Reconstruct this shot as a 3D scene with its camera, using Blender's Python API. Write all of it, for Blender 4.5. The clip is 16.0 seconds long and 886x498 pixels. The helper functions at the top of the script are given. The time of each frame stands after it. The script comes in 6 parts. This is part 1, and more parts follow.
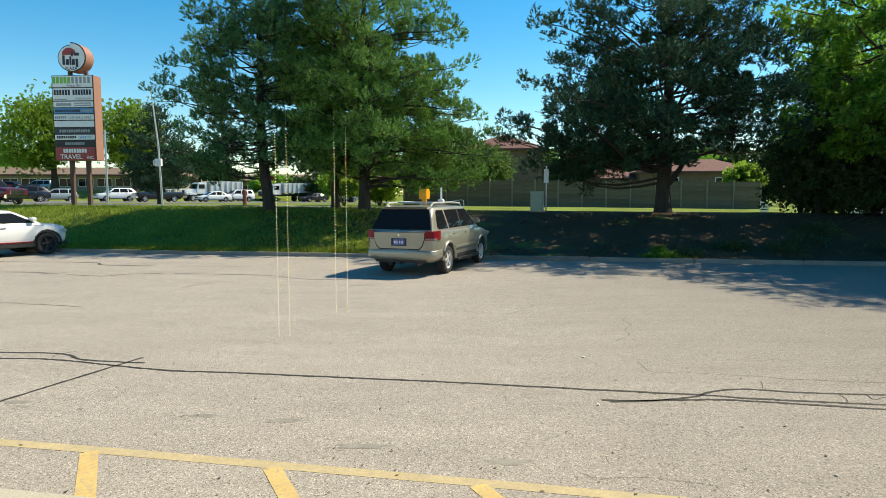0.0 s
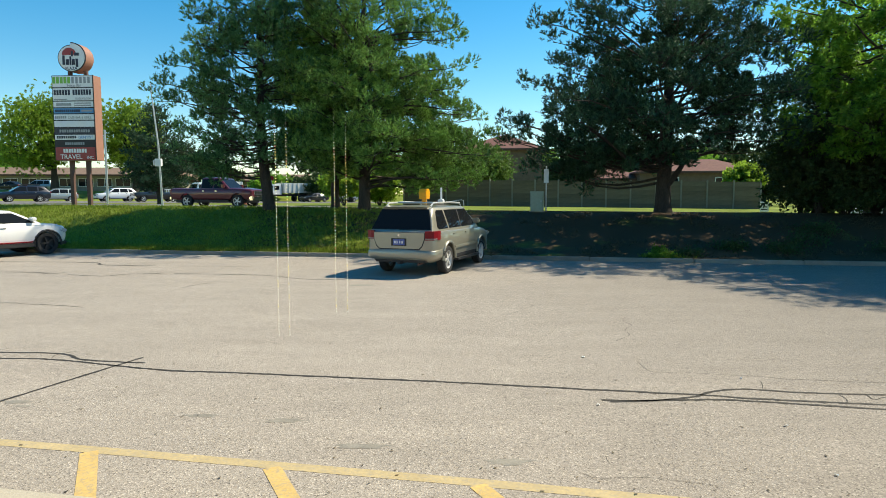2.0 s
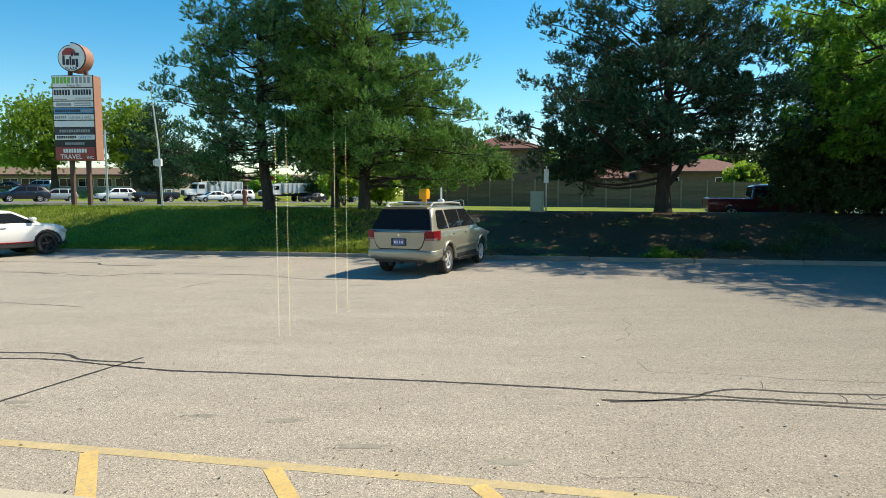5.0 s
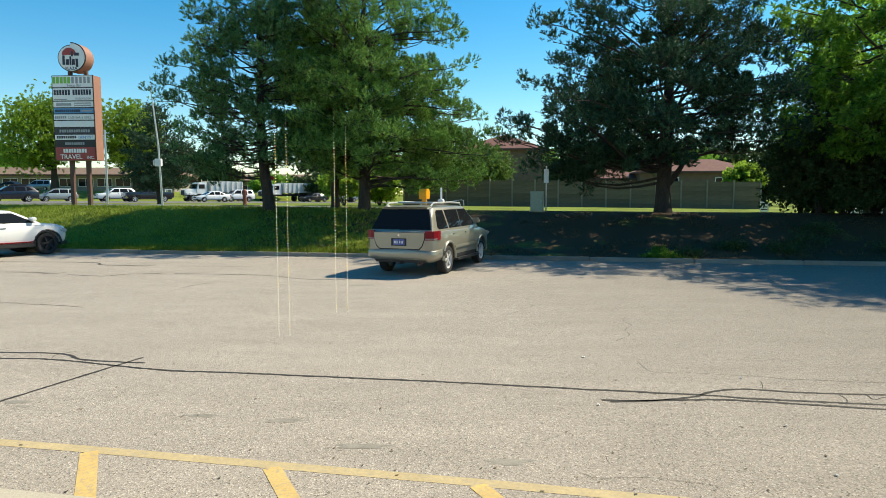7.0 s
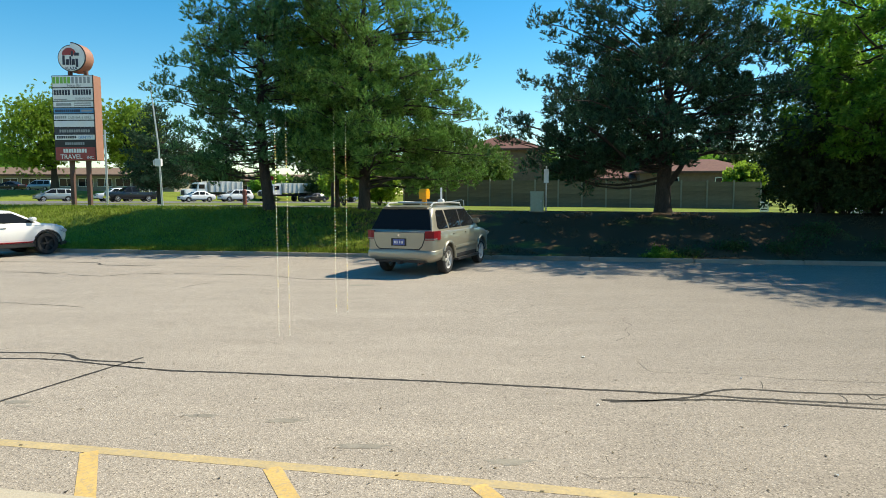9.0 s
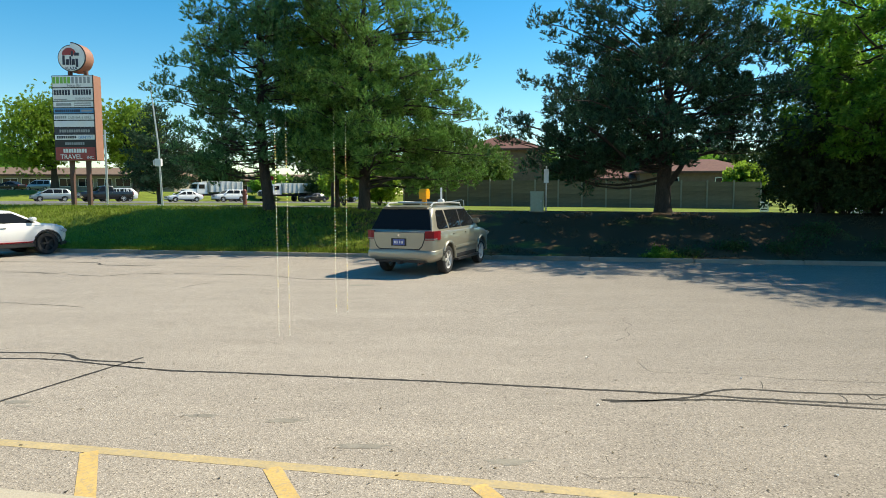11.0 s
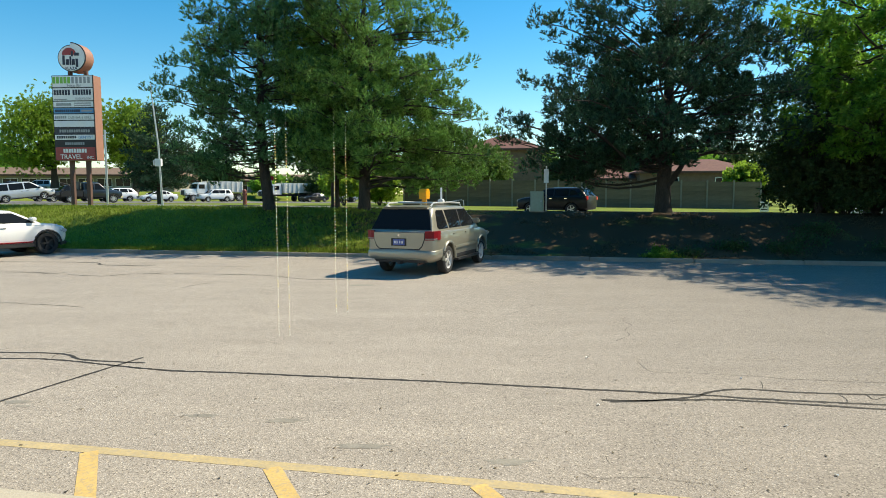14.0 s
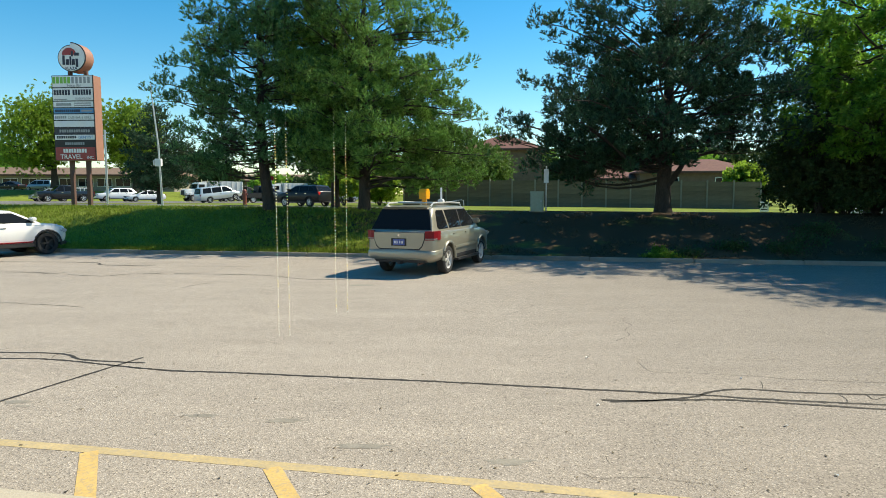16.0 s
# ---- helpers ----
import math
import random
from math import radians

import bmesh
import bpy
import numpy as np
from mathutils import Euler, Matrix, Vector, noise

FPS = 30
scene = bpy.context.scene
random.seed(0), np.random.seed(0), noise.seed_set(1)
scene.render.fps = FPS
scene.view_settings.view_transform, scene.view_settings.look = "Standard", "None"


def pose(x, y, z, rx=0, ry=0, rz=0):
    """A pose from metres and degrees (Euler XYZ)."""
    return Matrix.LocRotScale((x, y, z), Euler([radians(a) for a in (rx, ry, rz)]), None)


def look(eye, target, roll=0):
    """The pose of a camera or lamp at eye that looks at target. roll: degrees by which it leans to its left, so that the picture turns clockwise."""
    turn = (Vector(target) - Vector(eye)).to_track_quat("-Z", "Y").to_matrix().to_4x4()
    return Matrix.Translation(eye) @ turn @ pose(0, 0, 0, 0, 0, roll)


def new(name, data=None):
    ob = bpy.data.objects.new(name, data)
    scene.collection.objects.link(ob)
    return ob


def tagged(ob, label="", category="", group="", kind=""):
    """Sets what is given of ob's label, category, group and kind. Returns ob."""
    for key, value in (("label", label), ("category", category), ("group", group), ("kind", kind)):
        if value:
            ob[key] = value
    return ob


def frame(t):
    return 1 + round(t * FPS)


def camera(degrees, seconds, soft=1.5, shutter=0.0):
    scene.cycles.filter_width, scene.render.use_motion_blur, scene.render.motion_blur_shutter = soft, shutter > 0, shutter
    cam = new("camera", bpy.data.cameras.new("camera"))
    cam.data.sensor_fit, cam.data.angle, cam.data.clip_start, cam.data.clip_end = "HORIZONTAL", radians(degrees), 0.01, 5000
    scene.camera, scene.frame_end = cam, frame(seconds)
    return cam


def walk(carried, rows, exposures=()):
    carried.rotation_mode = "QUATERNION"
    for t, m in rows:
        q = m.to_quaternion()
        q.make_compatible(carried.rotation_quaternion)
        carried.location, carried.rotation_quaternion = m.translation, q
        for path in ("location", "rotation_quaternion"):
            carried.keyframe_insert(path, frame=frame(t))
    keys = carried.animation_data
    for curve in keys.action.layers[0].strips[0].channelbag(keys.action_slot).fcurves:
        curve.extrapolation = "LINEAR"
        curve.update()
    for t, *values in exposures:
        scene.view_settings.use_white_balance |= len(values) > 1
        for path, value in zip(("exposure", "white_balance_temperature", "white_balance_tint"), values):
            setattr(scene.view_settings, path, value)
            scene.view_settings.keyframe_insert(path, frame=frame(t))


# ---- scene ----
cam = camera(70, 16.0, soft=0.9)
EYE = (0.0, 0.0, 2.0)
walk(cam, [(0.0, pose(*EYE, 85.1, 0, 0)), (16.0, pose(*EYE, 85.1, 0, 0))], [(0.0, 0.5, 7950, 4), (16.0, 0.5, 7950, 4)])

# ---- light ----
SUN_AZ = radians(62)          # clockwise from +y
SUN_EL = radians(47)
world = bpy.data.worlds.new("sky")
scene.world = world
world.use_nodes = True
nt = world.node_tree
sky = nt.nodes.new("ShaderNodeTexSky")
sky.sky_type = "NISHITA"
sky.sun_disc = False
sky.sun_elevation = SUN_EL
sky.sun_rotation = SUN_AZ
sky.air_density, sky.dust_density, sky.ozone_density = 1.0, 0.1, 4.0
bg = nt.nodes["Background"]
bg.inputs["Strength"].default_value = 0.112
clear = nt.nodes.new("ShaderNodeHueSaturation")      # a deep clear summer blue
clear.inputs["Hue"].default_value = 0.496
clear.inputs["Saturation"].default_value = 1.42
clear.inputs["Value"].default_value = 1.24
nt.links.new(sky.outputs[0], clear.inputs["Color"])
nt.links.new(clear.outputs[0], bg.inputs["Color"])
sun_data = bpy.data.lights.new("sun", "SUN")
sun_data.energy, sun_data.angle, sun_data.color = 5.0, radians(0.55), (1.0, 0.965, 0.9)
sun = new("sun", sun_data)
sd = Vector((math.sin(SUN_AZ) * math.cos(SUN_EL), math.cos(SUN_AZ) * math.cos(SUN_EL), math.sin(SUN_EL)))
sun.matrix_world = look(sd * 50, (0, 0, 0))


# ---- materials ----
def mat(name, base, rough=0.7, metal=0.0, vary=0.25, scale=8.0, bump=0.0, fine=60.0, rand=0.0, island=0.0, coat=0.0, stretch=(1, 1, 1), spec=0.5, glow=0.0, trans=0.0):
    """A painted, stony or leafy surface: base colour varied at two scales, with fine relief."""
    m = bpy.data.materials.new(name)
    m.use_nodes = True
    t = m.node_tree
    p = t.nodes["Principled BSDF"]
    p.inputs["Roughness"].default_value = rough
    p.inputs["Metallic"].default_value = metal
    p.inputs["Specular IOR Level"].default_value = spec
    p.inputs["Coat Weight"].default_value = coat
    p.inputs["Coat Roughness"].default_value = 0.06
    co = t.nodes.new("ShaderNodeTexCoord")
    mp = t.nodes.new("ShaderNodeMapping")
    mp.inputs["Scale"].default_value = stretch
    t.links.new(co.outputs["Object"], mp.inputs["Vector"])
    n1 = t.nodes.new("ShaderNodeTexNoise")
    n1.inputs["Scale"].default_value = scale
    n1.inputs["Detail"].default_value = 5
    n2 = t.nodes.new("ShaderNodeTexNoise")
    n2.inputs["Scale"].default_value = fine
    n2.inputs["Detail"].default_value = 3
    for n in (n1, n2):
        t.links.new(mp.outputs[0], n.inputs["Vector"])
    add = t.nodes.new("ShaderNodeMath")
    add.operation = "ADD"
    t.links.new(n1.outputs["Fac"], add.inputs[0])
    t.links.new(n2.outputs["Fac"], add.inputs[1])
    fac = add.outputs[0]
    for on, kind, out in ((rand, "ShaderNodeObjectInfo", "Random"), (island, "ShaderNodeNewGeometry", "Random Per Island")):
        if on:
            src = t.nodes.new(kind)
            ma = t.nodes.new("ShaderNodeMath")
            ma.operation = "MULTIPLY_ADD"
            ma.inputs[1].default_value = on * 2
            t.links.new(src.outputs[out], ma.inputs[0])
            t.links.new(fac, ma.inputs[2])
            sb = t.nodes.new("ShaderNodeMath")
            sb.operation = "SUBTRACT"
            sb.inputs[1].default_value = on
            t.links.new(ma.outputs[0], sb.inputs[0])
            fac = sb.outputs[0]
    r = t.nodes.new("ShaderNodeMapRange")
    r.inputs["From Min"].default_value, r.inputs["From Max"].default_value = 0.6, 1.4
    r.inputs["To Min"].default_value, r.inputs["To Max"].default_value = 1 - vary, 1 + vary
    t.links.new(fac, r.inputs["Value"])
    mx = t.nodes.new("ShaderNodeVectorMath")
    mx.operation = "SCALE"
    mx.inputs[0].default_value = base
    t.links.new(r.outputs[0], mx.inputs["Scale"])
    t.links.new(mx.outputs[0], p.inputs["Base Color"])
    if bump:
        b = t.nodes.new("ShaderNodeBump")
        b.inputs["Strength"].default_value = bump
        b.inputs["Distance"].default_value = 0.02
        t.links.new(n2.outputs["Fac"], b.inputs["Height"])
        t.links.new(b.outputs[0], p.inputs["Normal"])
    if glow:
        p.inputs["Emission Color"].default_value = (*base, 1)
        p.inputs["Emission Strength"].default_value = glow
    if trans:
        tr = t.nodes.new("ShaderNodeBsdfTranslucent")
        t.links.new(mx.outputs[0], tr.inputs["Color"])
        ms = t.nodes.new("ShaderNodeMixShader")
        ms.inputs[0].default_value = trans
        out = t.nodes["Material Output"]
        t.links.new(p.outputs[0], ms.inputs[1])
        t.links.new(tr.outputs[0], ms.inputs[2])
        t.links.new(ms.outputs[0], out.inputs["Surface"])
    return m


def asphalt_material(name, base, pale):
    """Worn asphalt: pale stone flecks, broad stains and fine relief."""
    m = mat(name, base, rough=0.92, vary=0.11, scale=0.9, fine=3.0, spec=0.25, stretch=(0.28, 1, 1))
    t = m.node_tree
    p = t.nodes["Principled BSDF"]
    old = p.inputs["Base Color"].links[0].from_socket
    co = t.nodes.new("ShaderNodeTexCoord")
    v = t.nodes.new("ShaderNodeTexVoronoi")
    v.inputs["Scale"].default_value = 92
    t.links.new(co.outputs["Object"], v.inputs["Vector"])
    sepc = t.nodes.new("ShaderNodeSeparateColor")
    t.links.new(v.outputs["Color"], sepc.inputs[0])
    r = t.nodes.new("ShaderNodeMapRange")
    r.inputs["From Min"].default_value, r.inputs["From Max"].default_value = 0.1, 0.95
    r.inputs["To Min"].default_value, r.inputs["To Max"].default_value = 0.8, 1.2
    t.links.new(sepc.outputs[0], r.inputs["Value"])
    # a few chips of pale and of dark stone stand out
    tone = r.outputs[0]
    for lo, hi, amount in ((0.9, 0.93, 0.5), (0.1, 0.07, -0.42)):
        chip = t.nodes.new("ShaderNodeMapRange")
        chip.inputs["From Min"].default_value, chip.inputs["From Max"].default_value = lo, hi
        chip.inputs["To Max"].default_value = amount
        t.links.new(sepc.outputs[1], chip.inputs["Value"])
        plus = t.nodes.new("ShaderNodeMath")
        t.links.new(tone, plus.inputs[0])
        t.links.new(chip.outputs[0], plus.inputs[1])
        tone = plus.outputs[0]
    sc = t.nodes.new("ShaderNodeVectorMath")
    sc.operation = "SCALE"
    t.links.new(old, sc.inputs[0])
    t.links.new(tone, sc.inputs["Scale"])
    # dark specks: loose grit and pits
    v2 = t.nodes.new("ShaderNodeTexNoise")
    v2.inputs["Scale"].default_value = 14
    v2.inputs["Detail"].default_value = 6
    t.links.new(co.outputs["Object"], v2.inputs["Vector"])
    r2 = t.nodes.new("ShaderNodeMapRange")
    r2.inputs["From Min"].default_value, r2.inputs["From Max"].default_value = 0.66, 0.74
    t.links.new(v2.outputs["Fac"], r2.inputs["Value"])
    # the colour darkens evenly towards the east
    sx = t.nodes.new("ShaderNodeSeparateXYZ")
    t.links.new(co.outputs["Object"], sx.inputs[0])
    r3 = t.nodes.new("ShaderNodeMapRange")
    r3.inputs["From Min"].default_value, r3.inputs["From Max"].default_value = -0.5, 6.5
    r3.inputs["To Min"].default_value, r3.inputs["To Max"].default_value = 0.985, 0.7
    t.links.new(sx.outputs["X"], r3.inputs["Value"])
    sc2 = t.nodes.new("ShaderNodeVectorMath")
    sc2.operation = "SCALE"
    t.links.new(sc.outputs[0], sc2.inputs[0])
    t.links.new(r3.outputs[0], sc2.inputs["Scale"])
    mx = t.nodes.new("ShaderNodeMix")
    mx.data_type = "RGBA"
    t.links.new(r2.outputs[0], mx.inputs["Factor"])
    t.links.new(sc2.outputs[0], mx.inputs["A"])
    mx.inputs["B"].default_value = (*pale, 1)
    t.links.new(mx.outputs["Result"], p.inputs["Base Color"])
    b = t.nodes.new("ShaderNodeBump")
    b.inputs["Strength"].default_value = 0.5
    b.inputs["Distance"].default_value = 0.006
    t.links.new(v.outputs["Distance"], b.inputs["Height"])
    t.links.new(b.outputs[0], p.inputs["Normal"])
    return m


def glass_material(name, tint, rough=0.04):
    m = mat(name, tint, rough=rough, vary=0.05, spec=0.14)
    return m


M = {}
M["asphalt"] = asphalt_material("worn_asphalt", (0.331, 0.291, 0.249), (0.17, 0.15, 0.13))
M["road"] = asphalt_material("road_asphalt", (0.17, 0.165, 0.16), (0.1, 0.1, 0.1))
def worn_paint(name, base, under):
    """Road paint rubbed through to the asphalt in patches."""
    m = mat(name, base, rough=0.85, vary=0.22, scale=4, fine=40)
    t = m.node_tree
    p = t.nodes["Principled BSDF"]
    old = p.inputs["Base Color"].links[0].from_socket
    co = t.nodes.new("ShaderNodeTexCoord")
    n = t.nodes.new("ShaderNodeTexNoise")
    n.inputs["Scale"].default_value, n.inputs["Detail"].default_value = 22, 8
    n.inputs["Roughness"].default_value = 0.75
    t.links.new(co.outputs["Object"], n.inputs["Vector"])
    r = t.nodes.new("ShaderNodeMapRange")
    r.inputs["From Min"].default_value, r.inputs["From Max"].default_value = 0.48, 0.66
    r.inputs["To Min"].default_value, r.inputs["To Max"].default_value = 0.12, 0.95
    t.links.new(n.outputs["Fac"], r.inputs["Value"])
    mx = t.nodes.new("ShaderNodeMix")
    mx.data_type = "RGBA"
    t.links.new(r.outputs[0], mx.inputs["Factor"])
    t.links.new(old, mx.inputs["A"])
    mx.inputs["B"].default_value = (*under, 1)
    t.links.new(mx.outputs["Result"], p.inputs["Base Color"])
    return m


def bank_material():
    """Lawn that gives way to bare soil and needle litter along the eastern bank."""
    m = mat("lawn", (0.16, 0.2, 0.035), rough=0.95, vary=0.5, scale=0.45, fine=9, bump=0.6, spec=0.1)
    t = m.node_tree
    p = t.nodes["Principled BSDF"]
    old = p.inputs["Base Color"].links[0].from_socket
    co = t.nodes.new("ShaderNodeTexCoord")
    sx = t.nodes.new("ShaderNodeSeparateXYZ")
    t.links.new(co.outputs["Object"], sx.inputs[0])
    n = t.nodes.new("ShaderNodeTexNoise")
    n.inputs["Scale"].default_value, n.inputs["Detail"].default_value = 0.5, 6
    t.links.new(co.outputs["Object"], n.inputs["Vector"])
    east = t.nodes.new("ShaderNodeMapRange")
    east.inputs["From Min"].default_value, east.inputs["From Max"].default_value = -10.0, 5.0
    east.inputs["To Min"].default_value, east.inputs["To Max"].default_value = -0.08, 0.32
    t.links.new(sx.outputs["X"], east.inputs["Value"])
    north = t.nodes.new("ShaderNodeMapRange")
    north.inputs["From Min"].default_value, north.inputs["From Max"].default_value = 27.0, 31.0
    north.inputs["To Min"].default_value, north.inputs["To Max"].default_value = 0.0, -0.5
    t.links.new(sx.outputs["Y"], north.inputs["Value"])
    a1 = t.nodes.new("ShaderNodeMath")
    a2 = t.nodes.new("ShaderNodeMath")
    t.links.new(n.outputs["Fac"], a1.inputs[0])
    t.links.new(east.outputs[0], a1.inputs[1])
    t.links.new(a1.outputs[0], a2.inputs[0])
    t.links.new(north.outputs[0], a2.inputs[1])
    r = t.nodes.new("ShaderNodeMapRange")
    r.inputs["From Min"].default_value, r.inputs["From Max"].default_value = 0.56, 0.72
    t.links.new(a2.outputs[0], r.inputs["Value"])
    mx = t.nodes.new("ShaderNodeMix")
    mx.data_type = "RGBA"
    t.links.new(r.outputs[0], mx.inputs["Factor"])
    t.links.new(old, mx.inputs["A"])
    mx.inputs["B"].default_value = (0.09, 0.06, 0.038, 1)
    t.links.new(mx.outputs["Result"], p.inputs["Base Color"])
    return m


M["tar"] = mat("tar_sealant", (0.03, 0.026, 0.022), rough=0.85, vary=0.4, scale=6)
M["faded_yellow"] = worn_paint("faded_yellow_paint", (0.47, 0.36, 0.185), (0.33, 0.285, 0.21))
M["yellow"] = worn_paint("worn_yellow_paint", (0.60, 0.40, 0.13), (0.33, 0.28, 0.2))
M["oil"] = mat("oil_spot", (0.235, 0.215, 0.18), rough=0.8, vary=0.35, scale=9, fine=70)
M["litter"] = mat("dry_leaf", (0.12, 0.09, 0.055), rough=0.8, vary=0.5, scale=4, island=0.4)
M["straw"] = mat("dry_needles", (0.09, 0.07, 0.04), rough=0.9, vary=0.5, scale=2, island=0.4, spec=0.1)
M["concrete"] = mat("kerb_concrete", (0.27, 0.245, 0.2), rough=0.9, vary=0.3, scale=3, bump=0.3, rand=0.15)
M["walk"] = mat("walk_concrete", (0.42, 0.375, 0.3), rough=0.9, vary=0.15, scale=2, bump=0.2)
M["grass"] = bank_material()
M["blade"] = mat("grass_blade", (0.2, 0.26, 0.035), rough=0.7, vary=0.4, scale=0.5, fine=4, island=0.3, spec=0.2, trans=0.4)
M["bark"] = mat("pine_bark", (0.056, 0.044, 0.034), rough=0.95, vary=0.5, scale=5, fine=30, bump=0.9, stretch=(1, 1, 0.3))
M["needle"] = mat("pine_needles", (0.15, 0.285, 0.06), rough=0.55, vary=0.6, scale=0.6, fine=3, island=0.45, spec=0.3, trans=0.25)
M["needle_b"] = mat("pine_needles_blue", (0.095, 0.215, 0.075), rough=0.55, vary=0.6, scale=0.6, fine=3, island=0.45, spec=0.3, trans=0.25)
# darker needle copy; for the low eastern pine it also carries shade
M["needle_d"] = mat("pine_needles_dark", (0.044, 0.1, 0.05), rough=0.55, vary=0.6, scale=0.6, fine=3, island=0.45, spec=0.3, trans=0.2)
M["leaf"] = mat("broad_leaves", (0.17, 0.34, 0.045), rough=0.5, vary=0.4, scale=0.5, fine=3, island=0.35, spec=0.3, trans=0.58)
M["leaf_m"] = mat("green_leaves", (0.11, 0.19, 0.04), rough=0.5, vary=0.5, scale=0.7, fine=3, island=0.4, spec=0.3, trans=0.45)
# raised colour and translucency stand in for sun shining through the leaves
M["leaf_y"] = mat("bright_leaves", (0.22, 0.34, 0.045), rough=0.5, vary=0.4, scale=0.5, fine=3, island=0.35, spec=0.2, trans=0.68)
# darker leaf copy; on the bank plants its colour carries the canopy's shade
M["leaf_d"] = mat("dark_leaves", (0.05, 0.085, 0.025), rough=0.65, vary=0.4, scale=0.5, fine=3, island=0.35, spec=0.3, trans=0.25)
M["fence"] = mat("precast_panel", (0.16, 0.125, 0.078), rough=0.9, vary=0.3, scale=1.2, bump=0.3, rand=0.2, stretch=(1, 1, 4))
M["fence_post"] = mat("precast_post", (0.25, 0.225, 0.17), rough=0.9, vary=0.25, scale=2, bump=0.2)
M["brick"] = mat("house_brick", (0.17, 0.115, 0.08), rough=0.9, vary=0.3, scale=2, fine=20)
M["roof"] = mat("shingle_roof", (0.16, 0.065, 0.05), rough=0.9, vary=0.3, scale=3, fine=18, bump=0.3)
M["roof_b"] = mat("brown_roof", (0.20, 0.13, 0.09), rough=0.9, vary=0.3, scale=3, fine=18)
M["white"] = mat("white_paint", (0.8, 0.8, 0.78), rough=0.45, vary=0.05)
M["galv"] = mat("galvanised_steel", (0.5, 0.51, 0.5), rough=0.45, metal=0.7, vary=0.15)
M["rust"] = mat("brown_steel", (0.11, 0.055, 0.04), rough=0.7, vary=0.3)
M["black"] = mat("black_plastic", (0.018, 0.018, 0.02), rough=0.55, vary=0.2)
M["tyre"] = mat("tyre_rubber", (0.022, 0.022, 0.023), rough=0.85, vary=0.2, bump=0.2)
M["alloy"] = mat("alloy_rim", (0.62, 0.62, 0.61), rough=0.35, metal=0.35, vary=0.1)
M["chrome"] = mat("chrome", (0.8, 0.8, 0.8), rough=0.1, metal=1.0, vary=0.03)
M["glass"] = glass_material("tinted_glass", (0.012, 0.014, 0.016))
M["red_lens"] = mat("red_lens", (0.22, 0.005, 0.012), rough=0.35, vary=0.1, spec=0.3)
M["red_lit"] = mat("lit_red_lens", (0.6, 0.02, 0.02), rough=0.2, vary=0.05, glow=0.35)
M["clear_lens"] = mat("clear_lens", (0.45, 0.45, 0.46), rough=0.12, vary=0.05, coat=0.6)
M["amber"] = mat("amber_plastic", (0.85, 0.36, 0.01), rough=0.35, vary=0.1)
M["blue_plate"] = mat("plate_blue", (0.08, 0.12, 0.35), rough=0.4, vary=0.1)
M["green_box"] = mat("green_enamel", (0.34, 0.4, 0.3), rough=0.6, vary=0.12)
M["terracotta"] = mat("sign_brown", (0.33, 0.15, 0.095), rough=0.6, vary=0.12)
M["stucco"] = mat("plaza_stucco", (0.55, 0.5, 0.42), rough=0.9, vary=0.1)


def paint(name, c, metal=0.35):
    return mat(name, c, rough=0.32, metal=metal, vary=0.06, scale=2, coat=0.7, fine=300)


# ---- mesh helpers ----
def mesh_of(name, bm, material, smooth=0.0):
    me = bpy.data.meshes.new(name)
    bm.to_mesh(me)
    bm.free()
    if smooth:
        for f in me.polygons:
            f.use_smooth = True
        me.set_sharp_from_angle(angle=radians(smooth))
    me.materials.append(material)
    return me


def part(name, bm, material, parent=None, label="", smooth=0.0, at=None):
    me = bm if isinstance(bm, bpy.types.Mesh) else mesh_of(name, bm, material, smooth)
    ob = new(name, me)
    if parent is not None:
        ob.parent = parent
    if at is not None:
        ob.matrix_basis = at
    if label:
        ob["label"] = label
    return ob


def thing(name, label, category, group="", at=None, kind=""):
    ob = tagged(new(name), label, category, group, kind)
    if at is not None:
        ob.matrix_basis = at
    return ob


def box(x0, x1, y0, y1, z0, z1, bevel=0.0, bm=None, m=None):
    own = bmesh.new()
    r = bmesh.ops.create_cube(own, size=1.0)
    for v in own.verts:
        v.co = Vector((x0 + (v.co.x + 0.5) * (x1 - x0), y0 + (v.co.y + 0.5) * (y1 - y0), z0 + (v.co.z + 0.5) * (z1 - z0)))
    if bevel:
        bmesh.ops.bevel(own, geom=own.edges[:], offset=bevel, segments=2, affect="EDGES")
    if m is not None:
        own.transform(m)
    return own if bm is None else merge(bm, own)


def merge(bm, other):
    me = bpy.data.meshes.new("tmp")
    other.to_mesh(me)
    other.free()
    bm.from_mesh(me)
    bpy.data.meshes.remove(me)
    return bm


def cyl(r, depth, segs=20, r2=None, m=None, bm=None, bevel=0.0):
    own = bmesh.new()
    bmesh.ops.create_cone(own, cap_ends=True, segments=segs, radius1=r, radius2=r if r2 is None else r2, depth=depth)
    if bevel:
        es = [e for e in own.edges if len(e.link_faces) == 2 and any(len(f.verts) > 4 for f in e.link_faces)]
        bmesh.ops.bevel(own, geom=es, offset=bevel, segments=2, affect="EDGES")
    if m is not None:
        own.transform(m)
    return own if bm is None else merge(bm, own)


def loft(rings, bm=None, caps=True):
    own = bmesh.new()
    vs = [[own.verts.new(p) for p in ring] for ring in rings]
    n = len(rings[0])
    for a, b in zip(vs, vs[1:]):
        for i in range(n):
            own.faces.new((a[i], a[(i + 1) % n], b[(i + 1) % n], b[i]))
    if caps:
        own.faces.new(vs[0][::-1])
        own.faces.new(vs[-1])
    bmesh.ops.recalc_face_normals(own, faces=own.faces[:])
    return own if bm is None else merge(bm, own)


